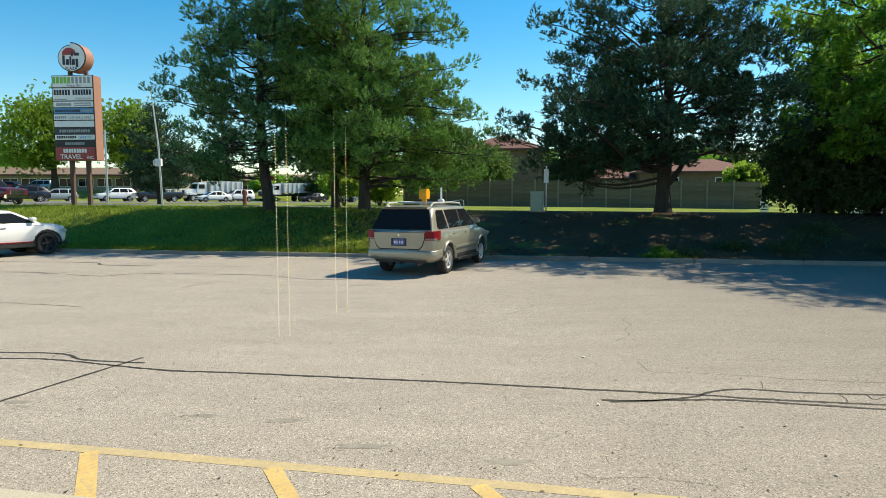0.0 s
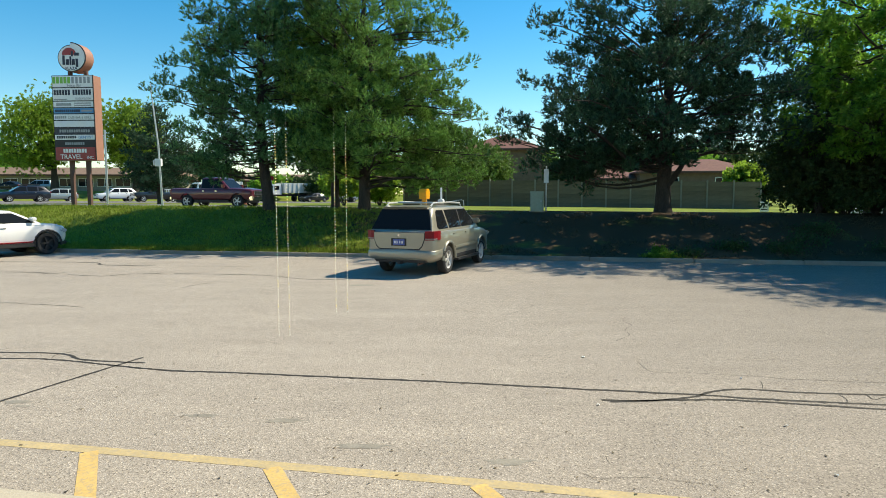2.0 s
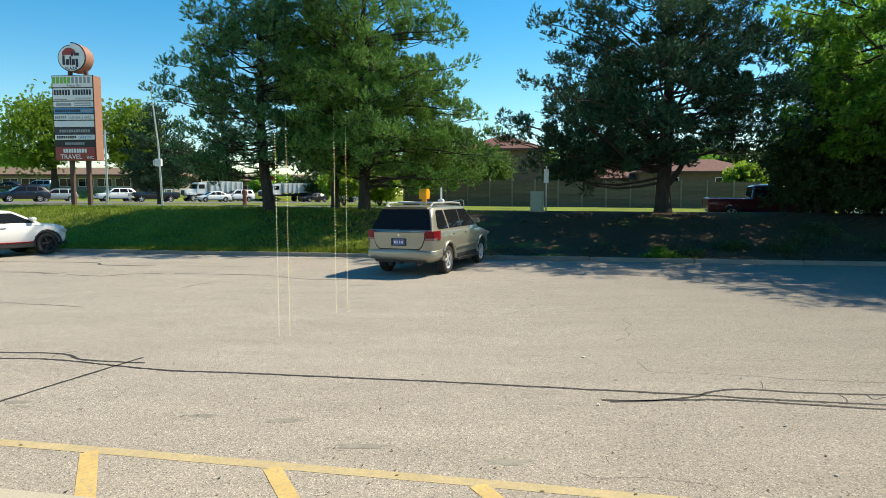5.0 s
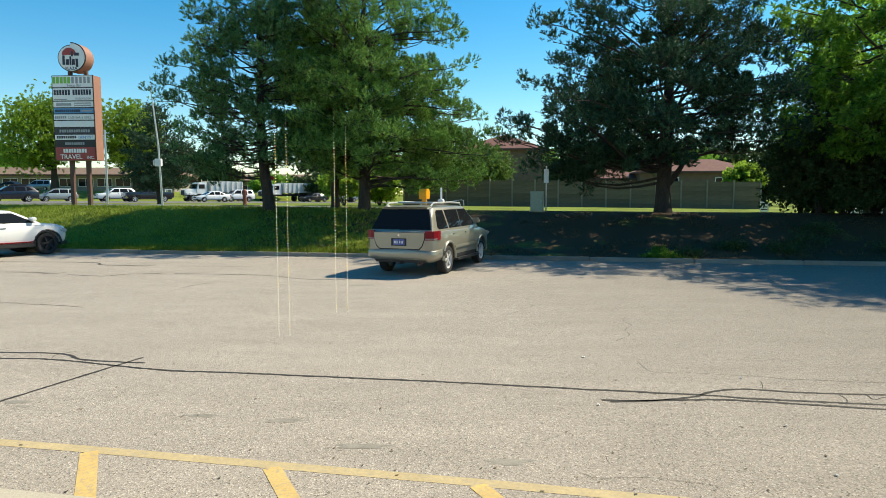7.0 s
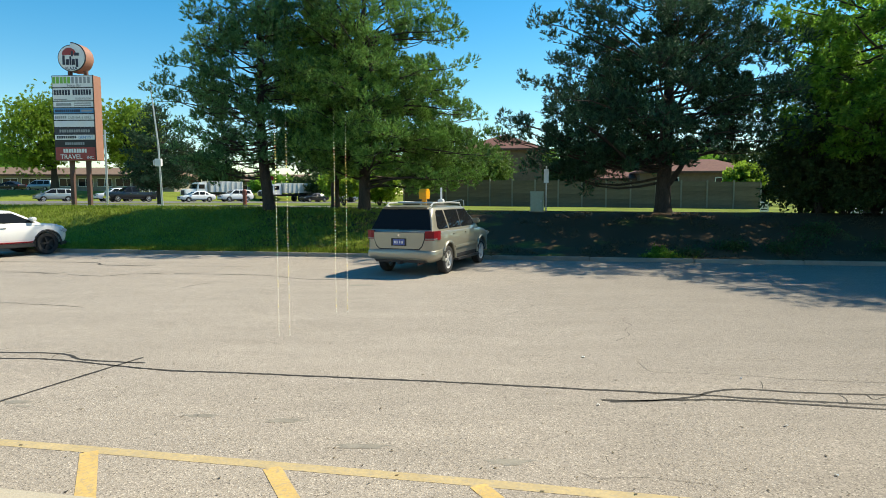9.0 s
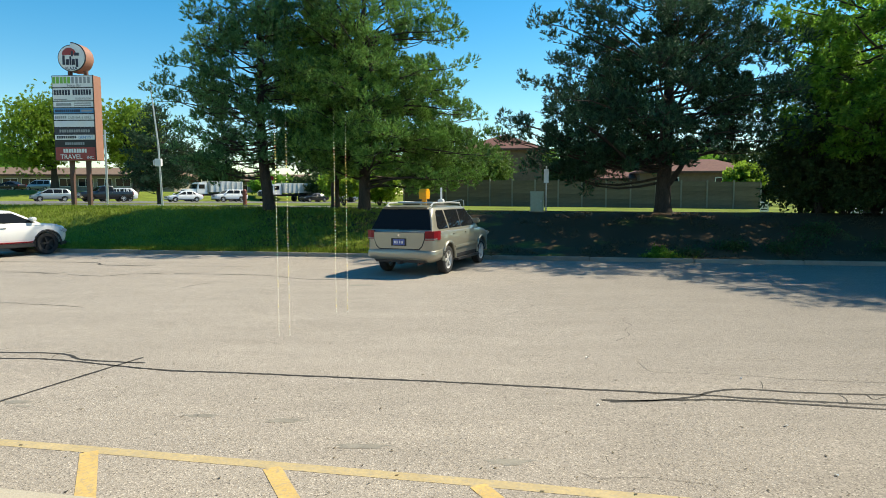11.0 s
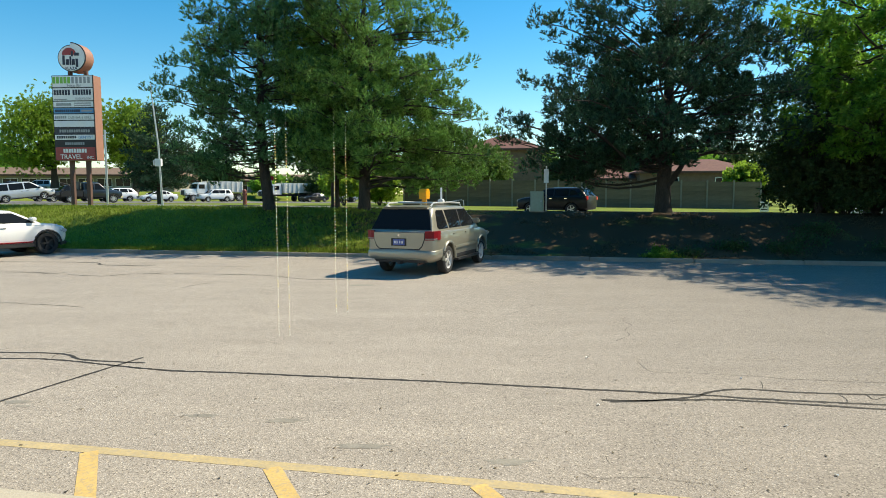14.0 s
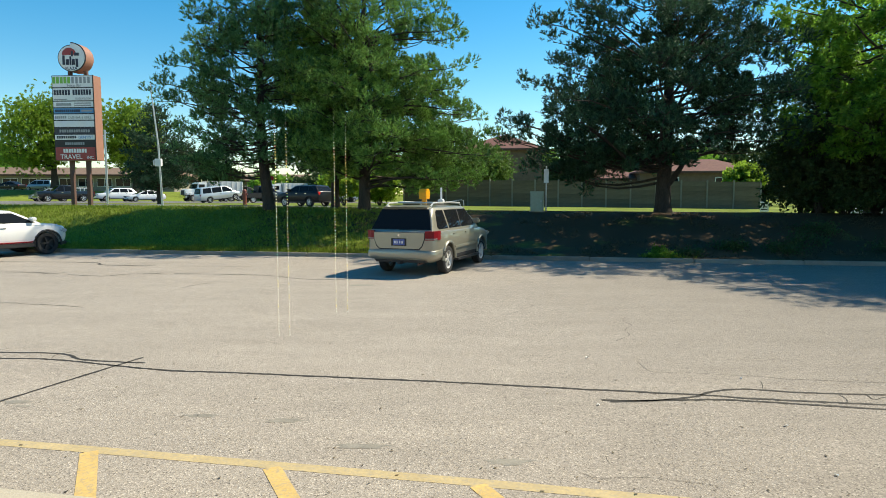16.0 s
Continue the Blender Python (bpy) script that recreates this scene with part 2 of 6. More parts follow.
def tube(pts, radii, segs=8, bm=None):
    """A round bar along points, with a radius at each."""
    rings = []
    for i, p in enumerate(pts):
        a, b = Vector(pts[max(i - 1, 0)]), Vector(pts[min(i + 1, len(pts) - 1)])
        d = (b - a).normalized()
        up = Vector((0, 0, 1)) if abs(d.z) < 0.9 else Vector((1, 0, 0))
        u = d.cross(up).normalized()
        w = u.cross(d)
        rings.append([Vector(p) + radii[i] * (math.cos(k * math.tau / segs) * u + math.sin(k * math.tau / segs) * w) for k in range(segs)])
    return loft(rings, bm)


def prism(outline, y0, y1, bevel=0.0):
    """An outline in x and z, drawn out from y0 to y1."""
    bm = loft([[(x, y0, z) for x, z in outline], [(x, y1, z) for x, z in outline]])
    if bevel:
        bmesh.ops.bevel(bm, geom=bm.edges[:], offset=bevel, segments=2, affect="EDGES")
    return bm


def raw_mesh(name, verts, faces, material, smooth=False):
    me = bpy.data.meshes.new(name)
    me.from_pydata(verts, [], faces)
    if smooth:
        for f in me.polygons:
            f.use_smooth = True
    me.materials.append(material)
    return me


# ---- ground ----
def kerb_y(x):
    return 19.75 - 0.166 * x


def road_z(x, y):
    x, y = max(-70, min(60, x)), max(25, min(140, y))
    dip = 0.014 * max(0, min(40, x + 12)) * (1 - smooth01(44, 54, y))
    return 1.2 - 0.007 * (x + 18) - 0.006 * (y - 40) - dip


def smooth01(a, b, v):
    k = max(0.0, min(1.0, (v - a) / (b - a)))
    return k * k * (3 - 2 * k)


def ground_z(x, y):
    s = y - kerb_y(x)
    if s < 0.1:
        return -0.12
    crest = 1.34 - 0.0040 * max(-30, min(30, x))
    low = 0.10 + (crest - 0.10) * (0.25 * smooth01(0.0, 7.5, s) + 0.75 * smooth01(0.6, 7.0, s))
    if s < 7.5:
        return low + 0.05 * noise.noise((x * 0.5, y * 0.5, 0)) * smooth01(0.3, 2, s)
    # the far side of the cross street rises to a lawn
    away = -0.7071 * (x + 37.5) + 0.7071 * (y - 79)
    rise = 1.5 * smooth01(10.5, 24, away) * smooth01(70, 85, y)
    return crest + (road_z(x, y) - crest) * smooth01(7.8, 12.5, s) + rise


def build_ground():
    xs = [-2500, -900, -400, -200] + [-120 + 3 * i for i in range(25)] + [-45 + 0.6 * i for i in range(134)] + [45, 60, 80, 120, 200, 400, 900, 2500]
    ss = [-60, -5, -0.5, 0.08, 0.14] + [0.3 + 0.33 * i for i in range(40)] + [15 + 3 * i for i in range(36)] + [135, 160, 220, 400, 900, 2500]
    vs, fs = [], []
    for x in xs:
        xc = max(-120, min(70, x))
        for s in ss:
            y = kerb_y(xc) + s
            vs.append((x, y, ground_z(xc, y)))
    n = len(ss)
    for i in range(len(xs) - 1):
        for j in range(n - 1):
            a = i * n + j
            fs.append((a, a + n, a + n + 1, a + 1))
    ob = new("ground", raw_mesh("ground", vs, fs, M["grass"], True))
    tagged(ob, "mown green lawn on a low roadside bank", "lawn", kind="structure")

    # car park
    xs = [-60 + 2.5 * i for i in range(49)]
    vs, fs = [], []
    for x in xs:
        for y in (-25, 0.5, 6, 12, kerb_y(x) - 0.02):
            vs.append((x, y, 0))
    for i in range(len(xs) - 1):
        for j in range(4):
            a = i * 5 + j
            fs.append((a, a + 5, a + 6, a + 1))
    lot = new("parking_lot", raw_mesh("parking_lot", vs, fs, M["asphalt"]))
    tagged(lot, "sun-bleached worn asphalt car park with tarred cracks", "car park", kind="structure")

    kerb = thing("kerb", "weathered concrete kerb along the bank", "kerb", kind="structure")
    ang = math.degrees(math.atan(-0.166))
    bm = box(-1.49, 1.49, 0, 0.16, -0.1, 0.12, 0.02)
    me = mesh_of("kerb_stone", bm, M["concrete"])
    for i in range(-13, 12):
        c = 3.0 * i * math.cos(radians(ang))
        part("kerb_stone", me, None, kerb, at=pose(c, kerb_y(c), random.uniform(-0.012, 0.006), 0, 0, ang + random.uniform(-0.25, 0.25)))


def strip(name, pts, width, z, material, parent=None, wob=0.0):
    """A flat painted or poured line along points on the car park."""
    vs, fs = [], []
    rnd = random.Random(len(pts) * 7 + int(width * 1000))
    fine = []
    for j in range(len(pts) - 1):
        p0, p1, p2, p3 = (Vector(pts[min(max(j + d, 0), len(pts) - 1)]) for d in (-1, 0, 1, 2))
        k = max(1, int((p2 - p1).length / 0.05)) if wob > 0.1 else 1
        for i in range(k):
            u = i / k
            q = 0.5 * (2 * p1 + (p2 - p0) * u + (2 * p0 - 5 * p1 + 4 * p2 - p3) * u * u + (3 * p1 - p0 - 3 * p2 + p3) * u ** 3)
            if wob > 0.1:
                q.y += 0.012 * noise.noise((q.x * 3.5, q.y * 3.5, 1)) + 0.006 * noise.noise((q.x * 14, q.y * 14, 5))
            fine.append((q.x, q.y))
    fine.append(pts[-1])
    for i, p in enumerate(fine):
        a, b = fine[max(i - 1, 0)], fine[min(i + 1, len(fine) - 1)]
        dx, dy = b[0] - a[0], b[1] - a[1]
        L = math.hypot(dx, dy) or 1
        nx, ny = -dy / L, dx / L
        w = width * (1 + rnd.uniform(-wob, wob)) / 2
        o = rnd.uniform(-wob, wob) * width * 0.5
        vs += [(p[0] + nx * (w + o), p[1] + ny * (w + o), z), (p[0] - nx * (w - o), p[1] - ny * (w - o), z)]
    for i in range(len(fine) - 1):
        fs.append((2 * i, 2 * i + 1, 2 * i + 3, 2 * i + 2))
    me = raw_mesh(name, vs, fs, material)
    ob = new(name, me)
    ob.parent = parent
    return ob


def build_markings():
    marks = thing("yellow_hatching", "worn yellow painted no-parking hatching on asphalt", "road marking", kind="structure")
    strip("line", [(-9, 5.95), (-2.82, 4.84), (0.26, 4.25), (6, 3.1)], 0.118, 0.002, M["faded_yellow"], marks, 0.04)
    for k in range(-3, 4):
        x = -2.76 + 1.5 * k
        strip("line", [(x, 4.79 - 0.19 * (x + 2.8)), (x + 1.1, 4.72 - 0.19 * (x + 2.8) - 2.05)], 0.13, 0.003, M["yellow"], marks, 0.04)
    tar = thing("crack_sealant", "black tar sealant lines over asphalt cracks", "crack sealant", kind="structure")
    near = (
        ([(-9, 8.0), (-5.64, 7.91), (-4.8, 7.83), (-4.36, 7.55), (-3.56, 7.4)], 0.052),
        ([(-9, 7.7), (-5.43, 7.61), (-4.7, 7.55), (-3.26, 7.11), (-2.38, 6.99), (-1.33, 6.83), (0.1, 6.62), (1.26, 6.41), (2.53, 6.2), (3.04, 6.08), (4.23, 5.89), (8, 5.3)], 0.052),
        ([(1.55, 6.03), (2.01, 6.01), (2.47, 6.13), (2.74, 6.29), (3.07, 6.39), (3.54, 6.29), (4.44, 6.2), (8, 6.1)], 0.045),
        ([(1.62, 5.98), (2.41, 6.04), (2.95, 6.01), (4.14, 5.76), (8, 5.0)], 0.052),
        ([(-5.1, 3.79), (-4.3, 6.0), (-3.7, 7.66)], 0.05),
    )
    far = (
        ([(-14, 18.9), (-10.55, 18.64), (-9.83, 18.06), (-9.18, 17.85), (-8.17, 17.92)], 0.085),
        ([(-24, 16.8), (-11.51, 16.33), (-10.17, 15.88), (-9.75, 16.21)], 0.055),
        ([(-9.42, 15.77), (-8.39, 15.5), (-7.97, 15.88), (-7.15, 16.04)], 0.055),
        ([(-6.87, 16.04), (-5.7, 15.88), (-4.39, 15.61), (-3.02, 14.85), (-1.4, 15.1)], 0.04),
        ([(-7.42, 17.51), (-6.31, 17.58), (-5.07, 17.51)], 0.025),
        ([(-5.63, 13.53), (-5.47, 14.03), (-5.26, 14.29)], 0.03),
        ([(-11, 11.8), (-8.24, 11.64), (-7.69, 11.49), (-7.07, 11.37), (-6.4, 11.15)], 0.024),
        ([(2.98, 10.25), (2.86, 9.9), (2.9, 9.6), (2.7, 9.25), (2.66, 8.9), (2.38, 8.55)], 0.009),
        ([(-0.05, 11.35), (0.95, 10.4), (1.9, 11.5), (3.6, 11.1)], 0.006),
        ([(2.34, 7.46), (2.36, 7.04), (2.64, 6.99)], 0.007),
        ([(2.73, 6.99), (3.12, 6.91), (3.45, 6.85), (3.75, 6.74), (4.2, 6.67), (4.71, 6.61), (6.5, 6.5)], 0.008),
        ([(3.42, 6.66), (3.36, 6.5), (3.3, 6.38)], 0.009),
        ([(3.97, 6.2), (3.96, 6.06), (3.9, 5.96)], 0.012),
        ([(4.25, 6.22), (4.22, 6.04), (4.38, 6.12), (4.6, 6.0)], 0.012),
        ([(1.25, 4.71), (1.24, 4.6), (1.26, 4.52)], 0.004),
        ([(1.0, 4.4), (1.06, 4.33), (1.13, 4.32), (1.47, 4.33), (1.9, 4.2)], 0.0045),
        ([(-4.8, 7.62), (-4.84, 7.74), (-4.82, 7.85), (-4.68, 7.97)], 0.012),
    )
    for pts, w in near + far:
        strip("tar_line", pts, w * 0.8, 0.0035, M["tar"], tar, 0.25)


def build_stains():
    """Oil spots and bits of dry leaf on the asphalt."""
    spot = M["oil"]
    rnd = random.Random(9)
    for x, y, a, b in ((-4.12, 5.98, 0.16, 0.06), (-4.0, 5.86, 0.08, 0.03), (-1.4, 5.47, 0.2, 0.07), (-2.2, 5.6, 0.16, 0.05), (-0.65, 4.9, 0.24, 0.06), (-1.81, 13.93, 0.35, 0.16), (0.5, 4.6, 0.2, 0.06)):
        vs = []
        for k in range(18):
            t = k * math.tau / 18
            q = rnd.uniform(0.6, 1.15)
            vs.append((x + a * q * math.cos(t), y + b * q * math.sin(t), 0.0015))
        ob = new("oil_stain", raw_mesh("oil_stain", vs, [tuple(range(18))], spot))
        tagged(ob, "dark oil stain soaked into the asphalt", "oil stain", kind="structure")
    n = 420
    r2 = np.random.default_rng(3)
    pts = [(x, y, 0.008) for x, y in zip(r2.uniform(-6, 7, n), 3.9 + r2.uniform(0, 1, n) ** 1.6 * 14)]
    vs, fs = blades(pts, [(0, 0, 0.0)] * n, 1, 0.045, 0.022, r2, 1.0, 0.0)
    vs[:, 2] = 0.005 + 0.004 * np.abs(vs[:, 2] % 0.01) / 0.01
    ob = new("leaf_litter", leaf_mesh("leaf_litter", vs, fs, M["litter"]))
    tagged(ob, "scattered bits of dry leaf on the asphalt", "leaf litter", kind="stuff")


def build_roads():
    road = thing("road", "grey asphalt road beyond the bank", "road", kind="structure")

    def ribbon(name, a, b, half, lift, material):
        vs, fs = [], []
        d = Vector((b[0] - a[0], b[1] - a[1]))
        n = Vector((-d.y, d.x)).normalized()
        for i in range(25):
            for k in (-half, 0, half):
                x, y = a[0] + d.x * i / 24 + n.x * k, a[1] + d.y * i / 24 + n.y * k
                vs.append((x, y, road_z(x, y) + lift))
        for i in range(24):
            for k in (0, 1):
                q = i * 3 + k
                fs.append((q, q + 3, q + 4, q + 1))
        ob = new(name, raw_mesh(name, vs, fs, material))
        ob.parent = road
        return ob
    near = [(-75, 40), (-20, 34.5), (10, 30.5), (60, 19), (160, -4)]
    far = [(-75, 58), (-20, 54), (-8, 50), (12, 42.5), (60, 34), (160, 17)]
    vs, fs = [], []
    for i in range(95):
        x = -75 + 2.5 * i
        y0, y1 = np.interp(x, *zip(*near)), np.interp(x, *zip(*far))
        for k in range(5):
            y = float(y0 + (y1 - y0) * k / 4)
            vs.append((x, y, road_z(x, y) + 0.02))
    for i in range(94):
        for k in range(4):
            q = i * 5 + k
            fs.append((q, q + 5, q + 6, q + 1))
    new("carriageway", raw_mesh("carriageway", vs, fs, M["road"])).parent = road
    ribbon("carriageway", (-67, 45), (15, 127), 13.0, 0.03, M["road"])
    vs, fs = [], []
    for i in range(60):
        x = -45 + 1.5 * i
        for k in (9.4, 10.1, 10.8):
            y = kerb_y(x) + k
            vs.append((x, y, ground_z(x, y) + 0.03))
    for i in range(59):
        for k in (0, 1):
            q = i * 3 + k
            fs.append((q, q + 3, q + 4, q + 1))
    ob = new("footpath", raw_mesh("footpath", vs, fs, M["walk"]))
    tagged(ob, "pale concrete footpath behind the bank", "footpath", kind="structure")


def build_island():
    """A kerbed grass island between the lanes."""
    isl = thing("traffic_island", "low kerbed grass island between the lanes", "traffic island", kind="structure")
    outline = [(-16.4, 46.6), (-16.0, 46.3), (-13.8, 46.2), (-13.4, 46.5), (-13.4, 48.4), (-13.8, 48.8), (-16.0, 48.9), (-16.4, 48.6)]
    low, high = 0.0, road_z(-14.84, 47.5) + 0.1
    part("kerb_ring", loft([[(x, y, low) for x, y in outline], [(x, y, high) for x, y in outline]]), M["concrete"], isl)
    inner = [(-14.9 + (x + 14.9) * 0.9, 47.55 + (y - 47.55) * 0.9) for x, y in outline]
    part("turf", loft([[(x, y, high - 0.05) for x, y in inner], [(x, y, high + 0.03) for x, y in inner]]), M["grass"], isl)


build_ground()
build_island()
build_markings()
build_roads()


# ---- trees ----
def blades(centres, dirs, per, length, width, rnd, spread, lean=0.0):
    """Thin leaf triangles round each centre: arrays of corners and faces."""
    n = len(centres)
    c = np.repeat(np.array(centres), per, axis=0)
    d = np.repeat(np.array(dirs), per, axis=0)
    r = rnd.normal(size=(n * per, 3))
    r /= np.linalg.norm(r, axis=1)[:, None]
    v = d * lean + r * spread
    v /= np.linalg.norm(v, axis=1)[:, None]
    side = np.cross(v, rnd.normal(size=(n * per, 3)))
    side /= np.linalg.norm(side, axis=1)[:, None] + 1e-9
    ln = length * rnd.uniform(0.6, 1.3, size=(n * per, 1))
    wd = width * rnd.uniform(0.7, 1.3, size=(n * per, 1))
    base = c + r * 0.04
    a = base + side * wd * 0.5 + v * ln * 0.3
    b = base - side * wd * 0.5 + v * ln * 0.3
    tip = base + v * ln
    vs = np.stack([base, a, tip, b], axis=1).reshape(-1, 3)
    k = np.arange(n * per) * 4
    fs = np.stack([k, k + 1, k + 2, k + 3], axis=1)
    return vs, fs


def leaf_mesh(name, vs, fs, material):
    me = bpy.data.meshes.new(name)
    me.vertices.add(len(vs))
    me.vertices.foreach_set("co", vs.astype(np.float32).ravel())
    me.loops.add(fs.size)
    me.loops.foreach_set("vertex_index", fs.astype(np.int32).ravel())
    me.polygons.add(len(fs))
    me.polygons.foreach_set("loop_start", np.arange(len(fs), dtype=np.int32) * fs.shape[1])
    me.update(calc_edges=True)
    me.materials.append(material)
    return me


def needles_on(shoots, dirs, per, length, width, splay, rnd):
    """Single-triangle needles or leaves standing round each shoot: corners and faces."""
    n = len(shoots)
    c = np.repeat(np.asarray(shoots), per, axis=0)
    d = np.repeat(np.asarray(dirs), per, axis=0)
    r = rnd.normal(size=(n * per, 3))
    r -= d * np.sum(r * d, axis=1)[:, None]
    r /= np.linalg.norm(r, axis=1)[:, None] + 1e-9
    v = d + r * splay * rnd.uniform(0.6, 1.3, size=(n * per, 1))
    v /= np.linalg.norm(v, axis=1)[:, None]
    side = np.cross(v, rnd.normal(size=(n * per, 3)))
    side /= np.linalg.norm(side, axis=1)[:, None] + 1e-9
    base = c + d * rnd.uniform(0, 0.16, size=(n * per, 1))
    ln = length * rnd.uniform(0.7, 1.25, size=(n * per, 1))
    vs = np.stack([base + side * width * 0.5, base + v * ln, base - side * width * 0.5], axis=1).reshape(-1, 3)
    return vs, np.arange(n * per * 3).reshape(-1, 3)


def limbed_tree(name, x, y, height, base_r, west, east, seed, label, leaf, lean=(0, 0), group="pines on the bank", sunk=0.1, whorl=0.5, per=12, needle=(0.125, 0.032, 0.85), lift=0.75, open_to=0.0, open_side=0, holes=-0.2, spacing=0.1, forks=(), thin_above=9.4):
    """A tree of whorled limbs that carry side branches with leafy shoots.
    west and east are (height, reach) pairs of the crown on those two sides."""
    rnd = np.random.default_rng(seed)
    z0 = ground_z(x, y) - sunk
    tree = thing(name, label, "tree", group, pose(x, y, z0))
    root = Vector((x, y, z0))
    pts, rad = [], []
    for i, k in enumerate([0, 0.012, 0.035, 0.08, 0.15, 0.24, 0.34, 0.45, 0.56, 0.67, 0.78, 0.89, 1.0]):
        sway = min(1.0, k * 6)
        pts.append((lean[0] * k * height + sway * 0.1 * math.sin(k * 7 + seed), lean[1] * k * height + sway * 0.1 * math.cos(k * 6 + seed), k * height))
        rad.append(base_r * (1 - 0.93 * k ** 0.85) * ((1.4, 1.15, 1.03)[i] if i < 3 else 1))
    bm = tube(pts, rad, 12)
    for fork in forks:
        tube(fork, [base_r * 0.42 * (1 - 0.2 * i) for i in range(len(fork))], 8, bm)
    px, py, pz = zip(*pts)
    wh, wr = zip(*west)
    eh, er = zip(*east)
    tubes = bmesh.new()
    shoots, dirs = [], []
    h = min(wh[0], eh[0])
    a = rnd.uniform(0, 6.28)
    while h < height - 0.25:
        for _ in range(int(rnd.integers(5, 8))):
            a += 2.39996 + rnd.uniform(-0.4, 0.4)
            w = 0.5 + 0.5 * math.cos(a)
            w = w * w * (3 - 2 * w)
            hl = h + rnd.uniform(-0.25, 0.25)
            full = float(np.interp(hl, wh, wr)) * (1 - w) + float(np.interp(hl, eh, er)) * w
            if hl < wh[0] * (1 - w) + eh[0] * w - 0.15:
                continue
            reach = full * (0.99 - 0.34 * rnd.uniform(0, 1) ** 2)
            if reach < 0.25:
                continue
            u = Vector((math.cos(a), math.sin(a), 0))
            sidew = Vector((-u.y, u.x, 0))
            drop = reach * rnd.uniform(0.02, 0.2) if hl < height * 0.6 else reach * rnd.uniform(0.2, 0.5)
            hs = max(0.9, hl - drop)
            o = Vector((float(np.interp(hs, pz, px)), float(np.interp(hs, pz, py)), hs))
            bend = rnd.uniform(-0.3, 0.3) * reach
            lp = []
            for i in range(7):
                k = i / 6
                lp.append(o + u * reach * k + sidew * bend * k * k + Vector((0, 0, drop * k ** 1.7 + 0.05 * reach * math.sin(k * 5 + a))))
            tube(lp, [(0.014 + 0.009 * reach) * (1 - 0.82 * i / 6) for i in range(7)], 5, bm)
            step = 0.29 if hl < thin_above else 0.36
            k = 0.2 if reach > 1.2 else 0.05
            j = 0
            while k <= 1.0 + step / reach:
                i = min(5, int(min(k, 1.0) * 6))
                p = lp[i].lerp(lp[i + 1], min(k, 1.0) * 6 - i)
                j += 1
                k += step / reach * rnd.uniform(0.7, 1.3)
                w3 = (p + root) * 0.62
                bare = hl < open_to and open_side * math.cos(a) > -0.25
                sparse = noise.noise(w3) + 0.5 * noise.noise(w3 * 2.3) < holes + (0.55 if bare else 0.0) * (1.35 - k)
                bl = (0.3 + 0.34 * reach * (1.08 - min(k, 1.0))) * rnd.uniform(0.65, 1.15)
                ta = rnd.uniform(0.5, 1.15) * (1 if j % 2 else -1)
                bd = (u * math.cos(ta) + sidew * math.sin(ta) + Vector((0, 0, rnd.uniform(-0.25, 1.0) * lift))).normalized()
                q = p + bd * bl
                if sparse and rnd.uniform() < 0.85:
                    if bare:
                        tube([p, p.lerp(q, 0.5) + Vector((0, 0, -0.05)), q], [0.014, 0.01, 0.004], 3, tubes)
                    continue
                tube([p, q], [0.013, 0.006], 3, tubes)
                n = max(3, int(bl / (spacing if hl < thin_above else spacing * 1.5) * 3.9))
                puff = rnd.uniform(0.13, 0.24)
                for m_ in range(n):
                    if m_ % 8 == 0:
                        e, off = 0.2 + 0.7 * rnd.uniform(), rnd.normal(size=3) * (0.1, 0.1, 0.07)
                    else:
                        off = rnd.normal(size=3)
                        e, off = 0.95, off * puff * rnd.uniform(0.75, 1.1) / np.linalg.norm(off)
                    c = p.lerp(q, e) + Vector(off)
                    sd = bd * 0.35 + Vector(off) * 4.5 + Vector((0, 0, lift)) + Vector(rnd.normal(size=3)) * 0.2
                    shoots.append(tuple(c))
                    dirs.append(tuple(sd.normalized()))
        h += whorl * rnd.uniform(0.75, 1.25) * (0.6 if h < wh[0] + 1.6 else 1.0)
    merge(bm, tubes)
    part("trunk", bm, M["bark"], tree, smooth=60)
    vs, fs = needles_on(shoots, dirs, per, *needle, rnd)
    part("crown", leaf_mesh("crown", vs, fs, leaf), None, tree)
    return tree


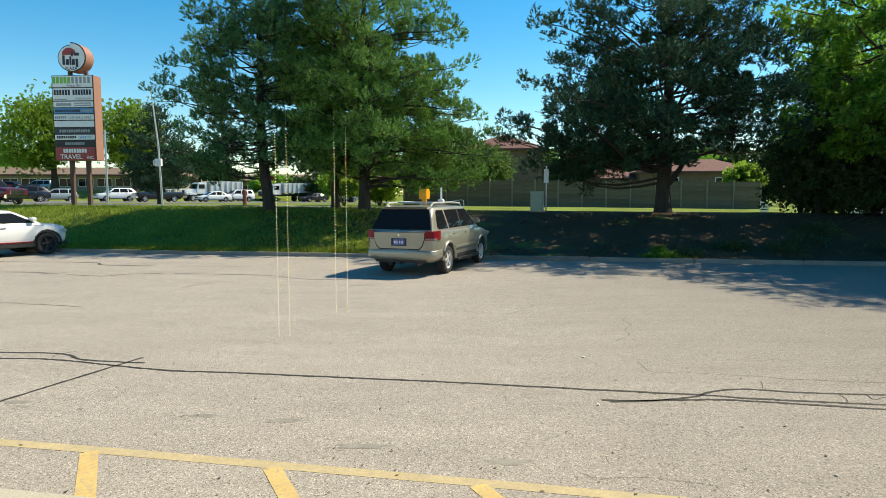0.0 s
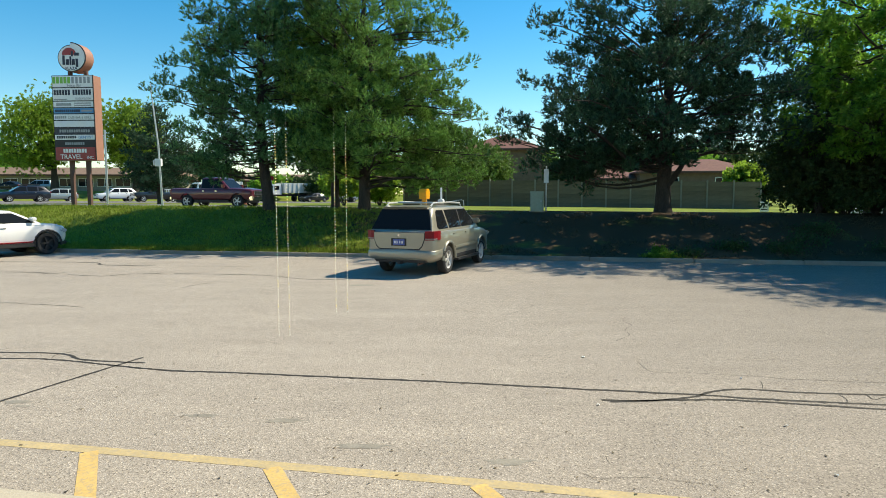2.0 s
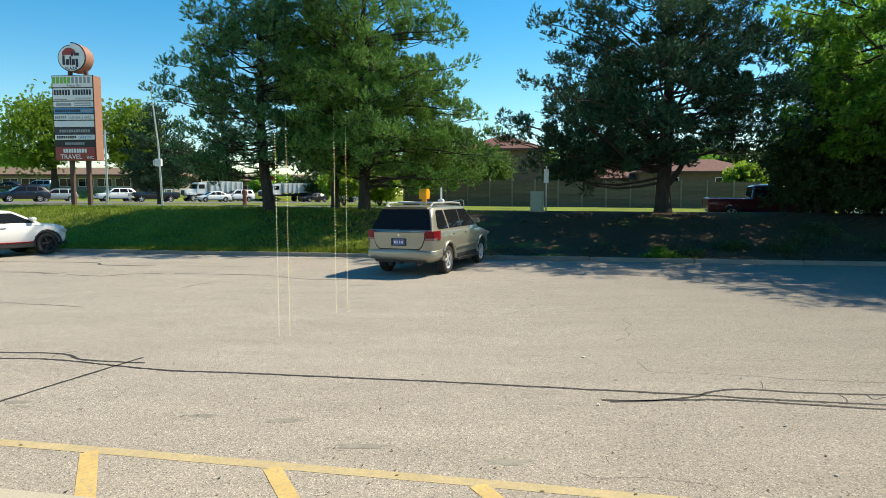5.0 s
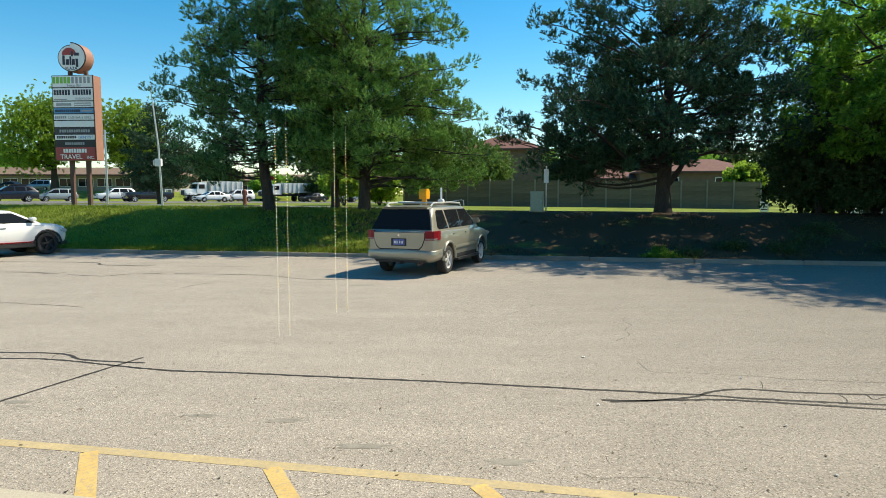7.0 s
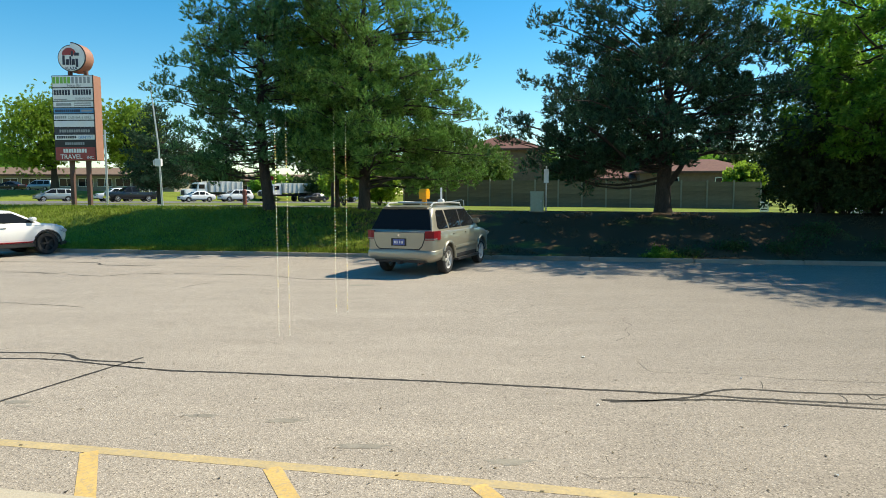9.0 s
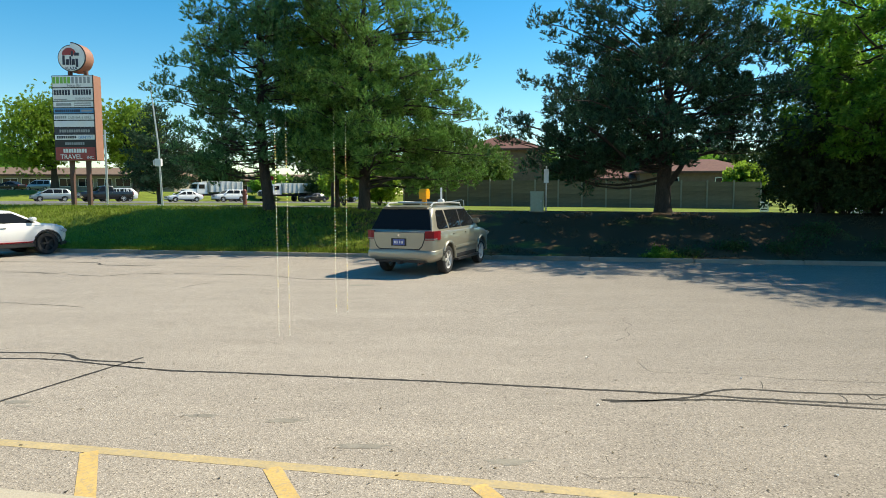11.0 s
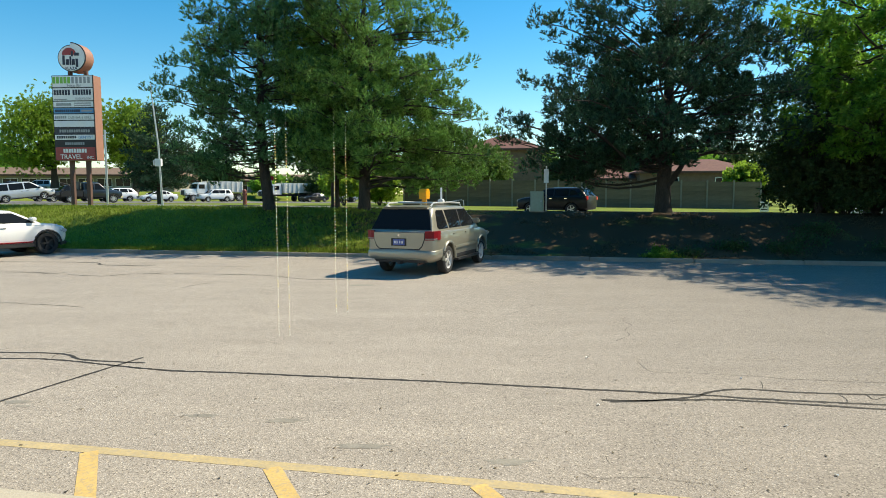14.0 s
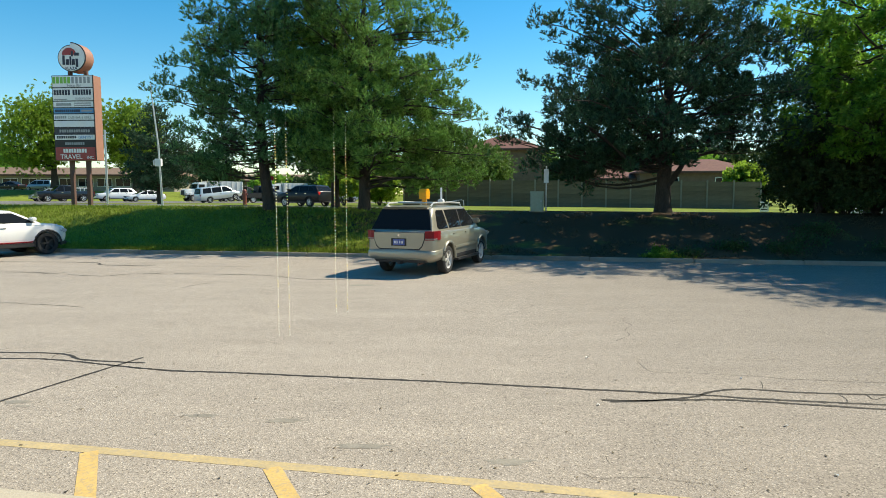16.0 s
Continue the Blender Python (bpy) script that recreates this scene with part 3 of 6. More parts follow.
def broadleaf(name, x, y, height, base_r, radius, crown_z, seed, label, leaf, size=0.16, pads=260, z=None, squash=0.8, trunk=True, group="", category="tree", per=7):
    """A leafy tree or shrub: limbs that fork, and pads of leaves with gaps between."""
    rnd = np.random.default_rng(seed)
    z0 = (ground_z(x, y) if z is None else z) - 0.08
    tree = thing(name, label, category, group, pose(x, y, z0))
    bm = bmesh.new()
    if trunk:
        tube([(0, 0, 0), (0.05, 0.02, crown_z * 0.5), (0, 0.08, crown_z), (0.1, 0, height * 0.8)], [base_r * 1.3, base_r, base_r * 0.75, base_r * 0.2], 10, bm)
    centres, dirs = [], []
    mid = (crown_z * 0.75 + height) / 2
    hh = (height - crown_z * 0.75) / 2
    lobes = rnd.normal(size=(7, 3))
    lobes /= np.linalg.norm(lobes, axis=1)[:, None]
    for i in range(pads):
        v = rnd.normal(size=3)
        v /= np.linalg.norm(v)
        bulge = 0.66 + 0.46 * max(0.0, float(np.max(lobes @ v)) - 0.6) / 0.4
        k = rnd.uniform(0.15, 1.0) ** 0.42 * bulge
        p = np.array([v[0] * radius * k, v[1] * radius * k, mid + v[2] * hh * k])
        if i % 8 == 0 and trunk:
            s = Vector((0, 0, crown_z + (p[2] - crown_z) * 0.35))
            e = Vector(p)
            tube([s, s.lerp(e, 0.5) + Vector((0, 0, 0.25)), e], [base_r * 0.35, base_r * 0.2, 0.02], 5, bm)
        tw = radius * rnd.uniform(0.07, 0.15) + 0.08
        for _ in range(10):
            q = rnd.normal(size=3) * tw * np.array([1, 1, 0.6])
            centres.append(tuple(p + q))
            dirs.append(tuple(v * 0.5 + np.array([0, 0, 0.3])))
    if trunk:
        part("trunk", bm, M["bark"], tree, smooth=60)
    else:
        for i in range(14):
            a = i * 2.4
            r = radius * rnd.uniform(0.3, 0.8)
            tube([(0.05 * math.cos(a), 0.05 * math.sin(a), 0), (r * 0.5 * math.cos(a), r * 0.5 * math.sin(a), height * 0.45), (r * math.cos(a), r * math.sin(a), height * 0.8)], [base_r, base_r * 0.6, 0.01], 5, bm)
        part("stem", bm, M["bark"], tree, smooth=60)
    vs, fs = blades(centres, dirs, per, size * 1.3, size, rnd, 0.9, 0.5)
    part("crown", leaf_mesh("crown", vs, fs, leaf), None, tree)
    return tree


limbed_tree("pine_tree", -7.5, 27.4, 12.4, 0.27, [(1.9, 3.2), (2.7, 3.8), (3.7, 4.1), (5.0, 4.3), (6.3, 4.0), (6.8, 3.0), (9, 2.2), (12.4, 0.3)], [(2.2, 2.0), (3, 2.6), (6, 3.0), (9, 2.4), (12.4, 0.3)], 3, "tall dark green pine with a bare leaning trunk on the bank", M["needle_b"], (-0.05, 0), open_to=4.4, open_side=-1, holes=-0.15, whorl=0.48)
limbed_tree("pine_tree", -4.75, 28.1, 12.6, 0.2, [(2.2, 2.0), (4.5, 2.8), (7, 2.8), (10, 2.4), (12.6, 0.3)], [(2.2, 2.0), (4.5, 2.6), (7, 2.8), (10, 2.4), (12.6, 0.3)], 5, "slim green pine between two larger pines on the bank", M["needle"], (0, 0.01))
limbed_tree("pine_tree", -3.4, 27.3, 12.8, 0.27, [(1.8, 2.4), (4, 3.2), (8, 3.0), (12.8, 0.3)], [(1.4, 5.0), (2.6, 5.9), (4.6, 6.0), (5.0, 5.6), (5.8, 4.5), (7.6, 4.4), (9.1, 3.1), (12.8, 0.3)], 8, "broad sunlit green pine on the bank behind the car", M["needle"], (0.006, 0), holes=-0.2, whorl=0.46)
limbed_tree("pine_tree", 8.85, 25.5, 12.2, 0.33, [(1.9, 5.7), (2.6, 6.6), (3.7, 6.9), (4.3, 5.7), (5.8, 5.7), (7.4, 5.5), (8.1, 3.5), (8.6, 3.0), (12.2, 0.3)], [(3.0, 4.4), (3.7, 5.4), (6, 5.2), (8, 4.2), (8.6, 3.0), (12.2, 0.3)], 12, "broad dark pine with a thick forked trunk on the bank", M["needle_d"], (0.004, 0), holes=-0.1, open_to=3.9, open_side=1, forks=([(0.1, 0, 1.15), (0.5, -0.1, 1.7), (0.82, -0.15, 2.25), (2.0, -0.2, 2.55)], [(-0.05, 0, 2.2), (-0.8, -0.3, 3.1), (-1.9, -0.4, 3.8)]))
# this pine's shade is put into its dark needle colour
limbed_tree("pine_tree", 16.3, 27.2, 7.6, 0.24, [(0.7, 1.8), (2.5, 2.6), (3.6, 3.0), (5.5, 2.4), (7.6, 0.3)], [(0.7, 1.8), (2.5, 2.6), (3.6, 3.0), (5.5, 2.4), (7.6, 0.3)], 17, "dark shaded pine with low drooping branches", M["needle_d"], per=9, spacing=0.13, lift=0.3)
BOUGH = dict(per=5, needle=(0.15, 0.085, 1.3), lift=-0.25, spacing=0.1, whorl=0.62, group="leafy trees over the car park", holes=0.06)
limbed_tree("leafy_tree", 16.6, 23.4, 15.0, 0.28, [(2.6, 3.0), (3.6, 4.4), (6, 5.0), (10, 4.6), (15, 0.8)], [(2.6, 3.0), (5, 4.5), (10, 4.2), (15, 0.8)], 21, "tall leafy green tree with drooping boughs over the bank", M["leaf"], **BOUGH)
limbed_tree("leafy_tree", 18.4, 18.6, 13.6, 0.25, [(3.6, 3.0), (5, 4.6), (9, 5.0), (13.6, 0.8)], [(3.6, 3.0), (6, 4.5), (13.6, 0.8)], 22, "leafy tree whose boughs shade the car park", M["leaf"], **dict(BOUGH, holes=-0.5, whorl=0.5, per=4))
broadleaf("leafy_tree", -55.0, 90.0, 14.5, 0.5, 7.8, 3.0, 31, "large bright green maple across the road", M["leaf_y"], 0.2, 560, ground_z(-55, 90), per=10)
broadleaf("leafy_tree", -46.5, 96.0, 14.0, 0.4, 5.8, 3.0, 33, "bright green maple beside the road", M["leaf_y"], 0.2, 380, ground_z(-46.5, 96), per=10)


# ---- fence and houses ----
def build_fence():
    fence = thing("concrete_fence", "brown precast concrete panel fence with pale posts", "fence", kind="structure")
    a, b = Vector((-3.8, 62.0)), Vector((27.0, 54.0))
    n = 15
    d = (b - a) / n
    L = d.length
    ang = math.degrees(math.atan2(d.y, d.x))
    slab = mesh_of("panel", box(0.09, L - 0.09, -0.04, 0.04, 0, 0.395, 0.012), M["fence"])
    post = mesh_of("post", box(-0.07, 0.07, -0.1, 0.1, 0, 2.58, 0.02), M["fence_post"])
    core = mesh_of("core", box(0.05, L - 0.05, -0.02, 0.02, 0, 2.4), M["fence"])
    for i in range(n + 1):
        p = a + d * i
        z = 1.1 - 0.38 * i / n
        part("post", post, None, fence, at=pose(p.x, p.y, z - 0.1, 0, 0, ang))
        if i < n:
            part("core", core, None, fence, at=pose(p.x, p.y, z - 0.1, 0, 0, ang))
            for r in range(6):
                part("panel", slab, None, fence, at=pose(p.x, p.y, z - 0.04 + 0.4 * r, 0, 0, ang))


build_fence()


build_stains()


# ---- vehicles ----
def lathe(profile, segs=24, bm=None):
    """A wheel-like solid round the y axis from (radius, y) pairs."""
    rings = []
    for k in range(segs + 1):
        a = k * math.tau / segs
        rings.append([(r * math.cos(a), y, r * math.sin(a)) for r, y in profile])
    own = bmesh.new()
    vs = [[own.verts.new(p) for p in ring] for ring in rings[:-1]]
    n = len(profile)
    for k in range(segs):
        a, b = vs[k], vs[(k + 1) % segs]
        for i in range(n - 1):
            own.faces.new((a[i], a[i + 1], b[i + 1], b[i]))
    bmesh.ops.recalc_face_normals(own, faces=own.faces[:])
    return own if bm is None else merge(bm, own)


WHEELS = {}


def wheel(parent, x, y, r, style="alloy", width=0.22):
    """A wheel with its outer face towards the side on which it stands; it can turn."""
    key = (round(r, 3), style)
    if key not in WHEELS:
        w, q = width / 2, r * 0.66
        ty = lathe([(q, -w * 0.9), (r * 0.9, -w), (r * 0.985, -w * 0.8), (r, -w * 0.4), (r, w * 0.4), (r * 0.985, w * 0.8), (r * 0.9, w), (q, w * 0.9)], 28)
        ri = lathe([(q, -w * 0.8), (q * 0.96, w * 0.3), (q * 0.9, w * 0.42), (q * 0.98, w * 0.86), (q * 1.02, w * 0.9)], 28)
        dark = lathe([(0.0, w * 0.1), (q * 0.92, w * 0.1)], 20)
        for k in range(5 if style != "truck" else 8):
            a = k * math.tau / (5 if style != "truck" else 8)
            sp = box(q * 0.1, q * 0.95, w * 0.35, w * 0.72, -q * 0.13, q * 0.13, q * 0.03)
            sp.transform(Matrix.Rotation(-a, 4, "Y"))
            merge(ri, sp)
        merge(ri, lathe([(0.0, w * 0.8), (q * 0.16, w * 0.78), (q * 0.24, w * 0.5), (q * 0.24, w * 0.1)], 16))
        rim = M["alloy"] if style != "black" else M["black"]
        WHEELS[key] = (mesh_of("tyre", ty, M["tyre"], 40), mesh_of("rim", ri, rim, 40), mesh_of("brake_disc", dark, M["black"], 40))
    tyre, rim, dark = WHEELS[key]
    hub = new("wheel")
    hub.parent = parent
    hub.matrix_basis = pose(x, y, r, 0, 0, 0 if y > 0 else 180)
    part("tyre", tyre, None, hub)
    part("rim", rim, None, hub)
    part("brake_disc", dark, None, hub)
    return hub


def cut(bm, cutters, material, name, smooth=35):
    """The mesh of bm less the solids in cutters."""
    ob = new("tmp", mesh_of("tmp", bm, material))
    extra = []
    for c in cutters:
        k = new("tmp", mesh_of("tmp", c, material))
        mod = ob.modifiers.new("b", "BOOLEAN")
        mod.operation, mod.solver, mod.object = "DIFFERENCE", "EXACT", k
        extra.append(k)
    bpy.context.view_layer.update()
    me = bpy.data.meshes.new_from_object(ob.evaluated_get(bpy.context.evaluated_depsgraph_get()))
    me.name = name
    for o in (ob, *extra):
        bpy.data.objects.remove(o)
    for f in me.polygons:
        f.use_smooth = True
    me.set_sharp_from_angle(angle=radians(smooth))
    me.materials.clear()
    me.materials.append(material)
    return me


def plate(pts, normal, t=0.012, sink=0.01):
    """A thin pane through corner points, sunk a little and t proud."""
    n = Vector(normal).normalized()
    return loft([[Vector(p) - n * sink for p in pts], [Vector(p) + n * t for p in pts]])


def section(x, z0, z1, hw):
    h = z1 - z0
    half = [(0.0, z0), (0.78, z0), (0.93, z0 + 0.05 * h + 0.02), (0.985, z0 + 0.28 * h), (1.0, z0 + 0.55 * h), (0.985, z0 + 0.8 * h), (0.95, z0 + 0.93 * h), (0.87, z1), (0.5, z1 + 0.025)]
    right = [(x, -k * hw, z) for k, z in half]
    left = [(x, k * hw, z) for k, z in reversed(half[1:])]
    return right + [(x, 0, z1 + 0.035)] + left


def cabin_ring(z, xr, xf, hw):
    c = 0.10
    pts = []
    for sx, sy in ((1, -1), (1, 1), (-1, 1), (-1, -1)):
        ex = xf if sx > 0 else xr
        a = (ex - sx * c * 1.3, sy * hw, z)
        b = (ex - sx * c * 0.35, sy * (hw - c * 0.35), z)
        d = (ex, sy * (hw - c * 1.3), z)
        pts += [a, b, d] if (sx > 0) == (sy < 0) else [d, b, a]
    return pts


def car(name, label, spec, body_mat, at, group="", category="car", wheel_style="alloy", lit=False):
    """A road car from its stations; spec holds its measures."""
    g = spec
    ob = thing(name, label, category, group, at)
    r = g["r"]
    bm = loft([section(*s) for s in g["stations"]])
    arch = []
    for ax in (g["rear"], g["front"]):
        for s in (-1, 1):
            arch.append(cyl(r * 1.17, 0.62, 28, m=Matrix.Translation((ax, s * (g["w"]), r * 1.02)) @ Matrix.Rotation(radians(90), 4, "X")))
    part("body", cut(bm, arch, body_mat, "body"), None, ob)
    zb, zr, xr0, xr1, xf0, xf1, h0, h1 = g["cabin"]

    def at_z(z):
        k = (z - zb) / (zr - zb)
        return xr0 + (xr1 - xr0) * k, xf0 + (xf1 - xf0) * k, h0 + (h1 - h0) * k
    rings = []
    for z, inset in ((zb - 0.06, 0), (zb, 0), ((zb + zr) / 2, 0), (zr - 0.06, 0), (zr - 0.015, 0.035), (zr, 0.1), (zr + 0.03, 0.32)):
        a, b, h = at_z(min(z, zr))
        rings.append(cabin_ring(z, a + inset, b - inset, h - inset))
    part("cabin", loft(rings), body_mat, ob, smooth=40)
    # glass
    lo, hi = zb + 0.03, zr - 0.085
    for s in (-1, 1):
        for pane in g["panes"]:
            pts = []
            for x, k in pane:
                z = lo + (hi - lo) * k
                pts.append((x, s * at_z(z)[2], z))
            part("side_window", plate(pts if s > 0 else pts[::-1], (0, s, 0.25), 0.006), M["glass"], ob)
    a0, b0, h = at_z(lo)
    a1, b1, k1 = at_z(hi)
    part("windscreen", plate([(b0, -h + 0.13, lo), (b0, h - 0.13, lo), (b1, k1 - 0.14, hi), (b1, -k1 + 0.14, hi)], (zr - zb, 0, b0 - b1), 0.006), M["glass"], ob)
    ge = g.get("glass_edge", 0.12)
    rl, rh = g.get("rear_glass", (lo, hi))
    a0, _, h = at_z(rl)
    a1, _, k1 = at_z(rh)
    part("rear_window", plate([(a0, h - ge, rl), (a0, -h + ge, rl), (a1, -k1 + ge, rh), (a1, k1 - ge, rh)], (-(zr - zb), 0, a1 - a0), 0.008), M["glass"], ob)
    for s in (-1, 1):
        wheel(ob, g["rear"], s * (g["w"] - 0.115), r, wheel_style)
        wheel(ob, g["front"], s * (g["w"] - 0.115), r, wheel_style)
        mz = zb + 0.1
        part("mirror", box(xf0 - 0.42, xf0 - 0.24, s * (g["w"] - 0.03) - 0.1, s * (g["w"] - 0.03) + 0.12, mz - 0.02, mz + 0.12, 0.03), body_mat, ob)
        x1 = g["stations"][-1][0]
        z1 = g["lamp_z"]
        part("headlight", box(x1 - 0.32, x1 - 0.05, s * (g["w"] * 0.72) - 0.19, s * (g["w"] * 0.72) + 0.13, z1 - 0.07, z1 + 0.07, 0.04), M["clear_lens"], ob)
        x0 = g["stations"][0][0]
        if not g.get("own_tail"):
            part("tail_light", box(x0 + 0.0, x0 + 0.2, s * (g["w"] * 0.82) - 0.12, s * (g["w"] * 0.82) + 0.1, z1 + 0.02, z1 + 0.27, 0.03), M["red_lit" if lit else "red_lens"], ob)
        for hx in g.get("handles", ()):
            part("door_handle", box(hx - 0.09, hx + 0.09, s * g["w"] * 0.99 - 0.03, s * g["w"] * 0.99 + 0.03, zb - 0.14, zb - 0.11, 0.01), M["chrome"] if not g.get("own_tail") else body_mat, ob)
    x1 = g["stations"][-1][0]
    part("grille", box(x1 - 0.12, x1 + 0.01, -0.42, 0.42, g["lamp_z"] - 0.14, g["lamp_z"] + 0.06, 0.03), M["black"], ob)
    part("front_bumper", box(x1 - 0.2, x1 + 0.04, -g["w"] * 0.8, g["w"] * 0.8, 0.3, 0.42, 0.05), M["black"], ob)
    part("sill", box(g["rear"] + r * 1.2, g["front"] - r * 1.2, -g["w"] * 0.97, g["w"] * 0.97, g["stations"][2][1] - 0.04, g["stations"][2][1] + 0.1, 0.03), M["black"], ob)
    return ob


SUV = dict(r=0.36, w=0.925, rear=-1.42, front=1.33, lamp_z=0.84,
           stations=[(-2.44, 0.50, 1.08, 0.80), (-2.40, 0.40, 1.12, 0.87), (-2.2, 0.33, 1.14, 0.92), (-1.4, 0.32, 1.14, 0.935), (0, 0.32, 1.12, 0.935), (0.9, 0.32, 1.09, 0.93), (1.3, 0.32, 1.07, 0.92), (1.9, 0.34, 1.0, 0.89), (2.22, 0.38, 0.92, 0.83), (2.38, 0.46, 0.80, 0.66)],
           cabin=(1.12, 1.70, -2.36, -2.02, 1.2, 0.40, 0.86, 0.68), rear_glass=(1.17, 1.60),
           panes=[[(-2.02, 0.12), (-1.94, 0.0), (-1.3, 0.0), (-1.38, 1.0), (-1.8, 1.0), (-1.88, 0.9)], [(-1.19, 0.0), (-0.33, 0.0), (-0.36, 1.0), (-1.27, 1.0)], [(-0.27, 0.0), (0.98, 0.0), (0.36, 1.0), (-0.3, 1.0)]], handles=(-1.0, -0.05))
CROSSOVER = dict(SUV, cabin=(1.11, 1.68, -2.36, -1.8, 1.2, 0.3, 0.86, 0.66), rear_glass=(1.15, 1.55),
                 panes=[[(-1.85, 0.25), (-1.3, 0.0), (-1.3, 0.95), (-1.6, 0.8)], [(-1.2, 0.0), (-0.3, 0.0), (-0.3, 1.0), (-1.2, 1.0)], [(-0.2, 0.0), (0.95, 0.0), (0.28, 1.0), (-0.2, 1.0)]])
HATCH = dict(r=0.31, w=0.86, rear=-1.25, front=1.3, lamp_z=0.68,
             stations=[(-2.1, 0.45, 0.85, 0.74), (-2.05, 0.36, 0.92, 0.82), (-1.8, 0.26, 0.96, 0.86), (-1.2, 0.24, 0.97, 0.87), (0, 0.24, 0.95, 0.87), (0.9, 0.24, 0.93, 0.86), (1.3, 0.25, 0.88, 0.85), (1.8, 0.27, 0.78, 0.8), (2.1, 0.36, 0.68, 0.62)],
             cabin=(0.94, 1.50, -2.03, -1.65, 1.45, 0.35, 0.78, 0.6),
             panes=[[(-1.7, 0.1), (-1.1, 0.0), (-1.1, 1.0), (-1.5, 1.0)], [(-1.0, 0.0), (-0.15, 0.0), (-0.15, 1.0), (-1.0, 1.0)], [(-0.05, 0.0), (1.15, 0.0), (0.35, 1.0), (-0.05, 1.0)]], handles=(-0.85, 0.1))
SEDAN = dict(r=0.32, w=0.90, rear=-1.38, front=1.4, lamp_z=0.64,
             stations=[(-2.32, 0.48, 0.82, 0.74), (-2.26, 0.36, 0.92, 0.84), (-2.0, 0.26, 0.96, 0.9), (-1.3, 0.24, 0.95, 0.905), (0, 0.24, 0.92, 0.905), (0.9, 0.24, 0.9, 0.9), (1.4, 0.25, 0.84, 0.88), (2.0, 0.28, 0.74, 0.82), (2.32, 0.36, 0.62, 0.6)],
             cabin=(0.90, 1.40, -1.95, -0.95, 1.25, 0.2, 0.8, 0.6),
             panes=[[(-1.45, 0.1), (-0.95, 0.0), (-0.95, 0.95), (-1.0, 0.9)], [(-0.88, 0.0), (-0.15, 0.0), (-0.15, 1.0), (-0.88, 1.0)], [(-0.05, 0.0), (0.98, 0.0), (0.2, 1.0), (-0.05, 1.0)]], handles=(-0.75, 0.05))
VAN = dict(r=0.34, w=0.98, rear=-1.5, front=1.55, lamp_z=0.78,
           stations=[(-2.55, 0.46, 0.98, 0.86), (-2.5, 0.36, 1.08, 0.95), (-2.2, 0.28, 1.1, 0.985), (-1.4, 0.26, 1.1, 0.99), (0, 0.26, 1.08, 0.99), (1.1, 0.26, 1.05, 0.98), (1.6, 0.27, 0.98, 0.96), (2.2, 0.3, 0.88, 0.86), (2.52, 0.4, 0.74, 0.66)],
           cabin=(1.05, 1.74, -2.5, -2.3, 1.65, 0.6, 0.92, 0.74),
           panes=[[(-2.2, 0.05), (-1.2, 0.0), (-1.2, 1.0), (-2.1, 1.0)], [(-1.1, 0.0), (0.0, 0.0), (0.0, 1.0), (-1.1, 1.0)], [(0.1, 0.0), (1.35, 0.0), (0.55, 1.0), (0.1, 1.0)]], handles=(-0.2, 0.25))


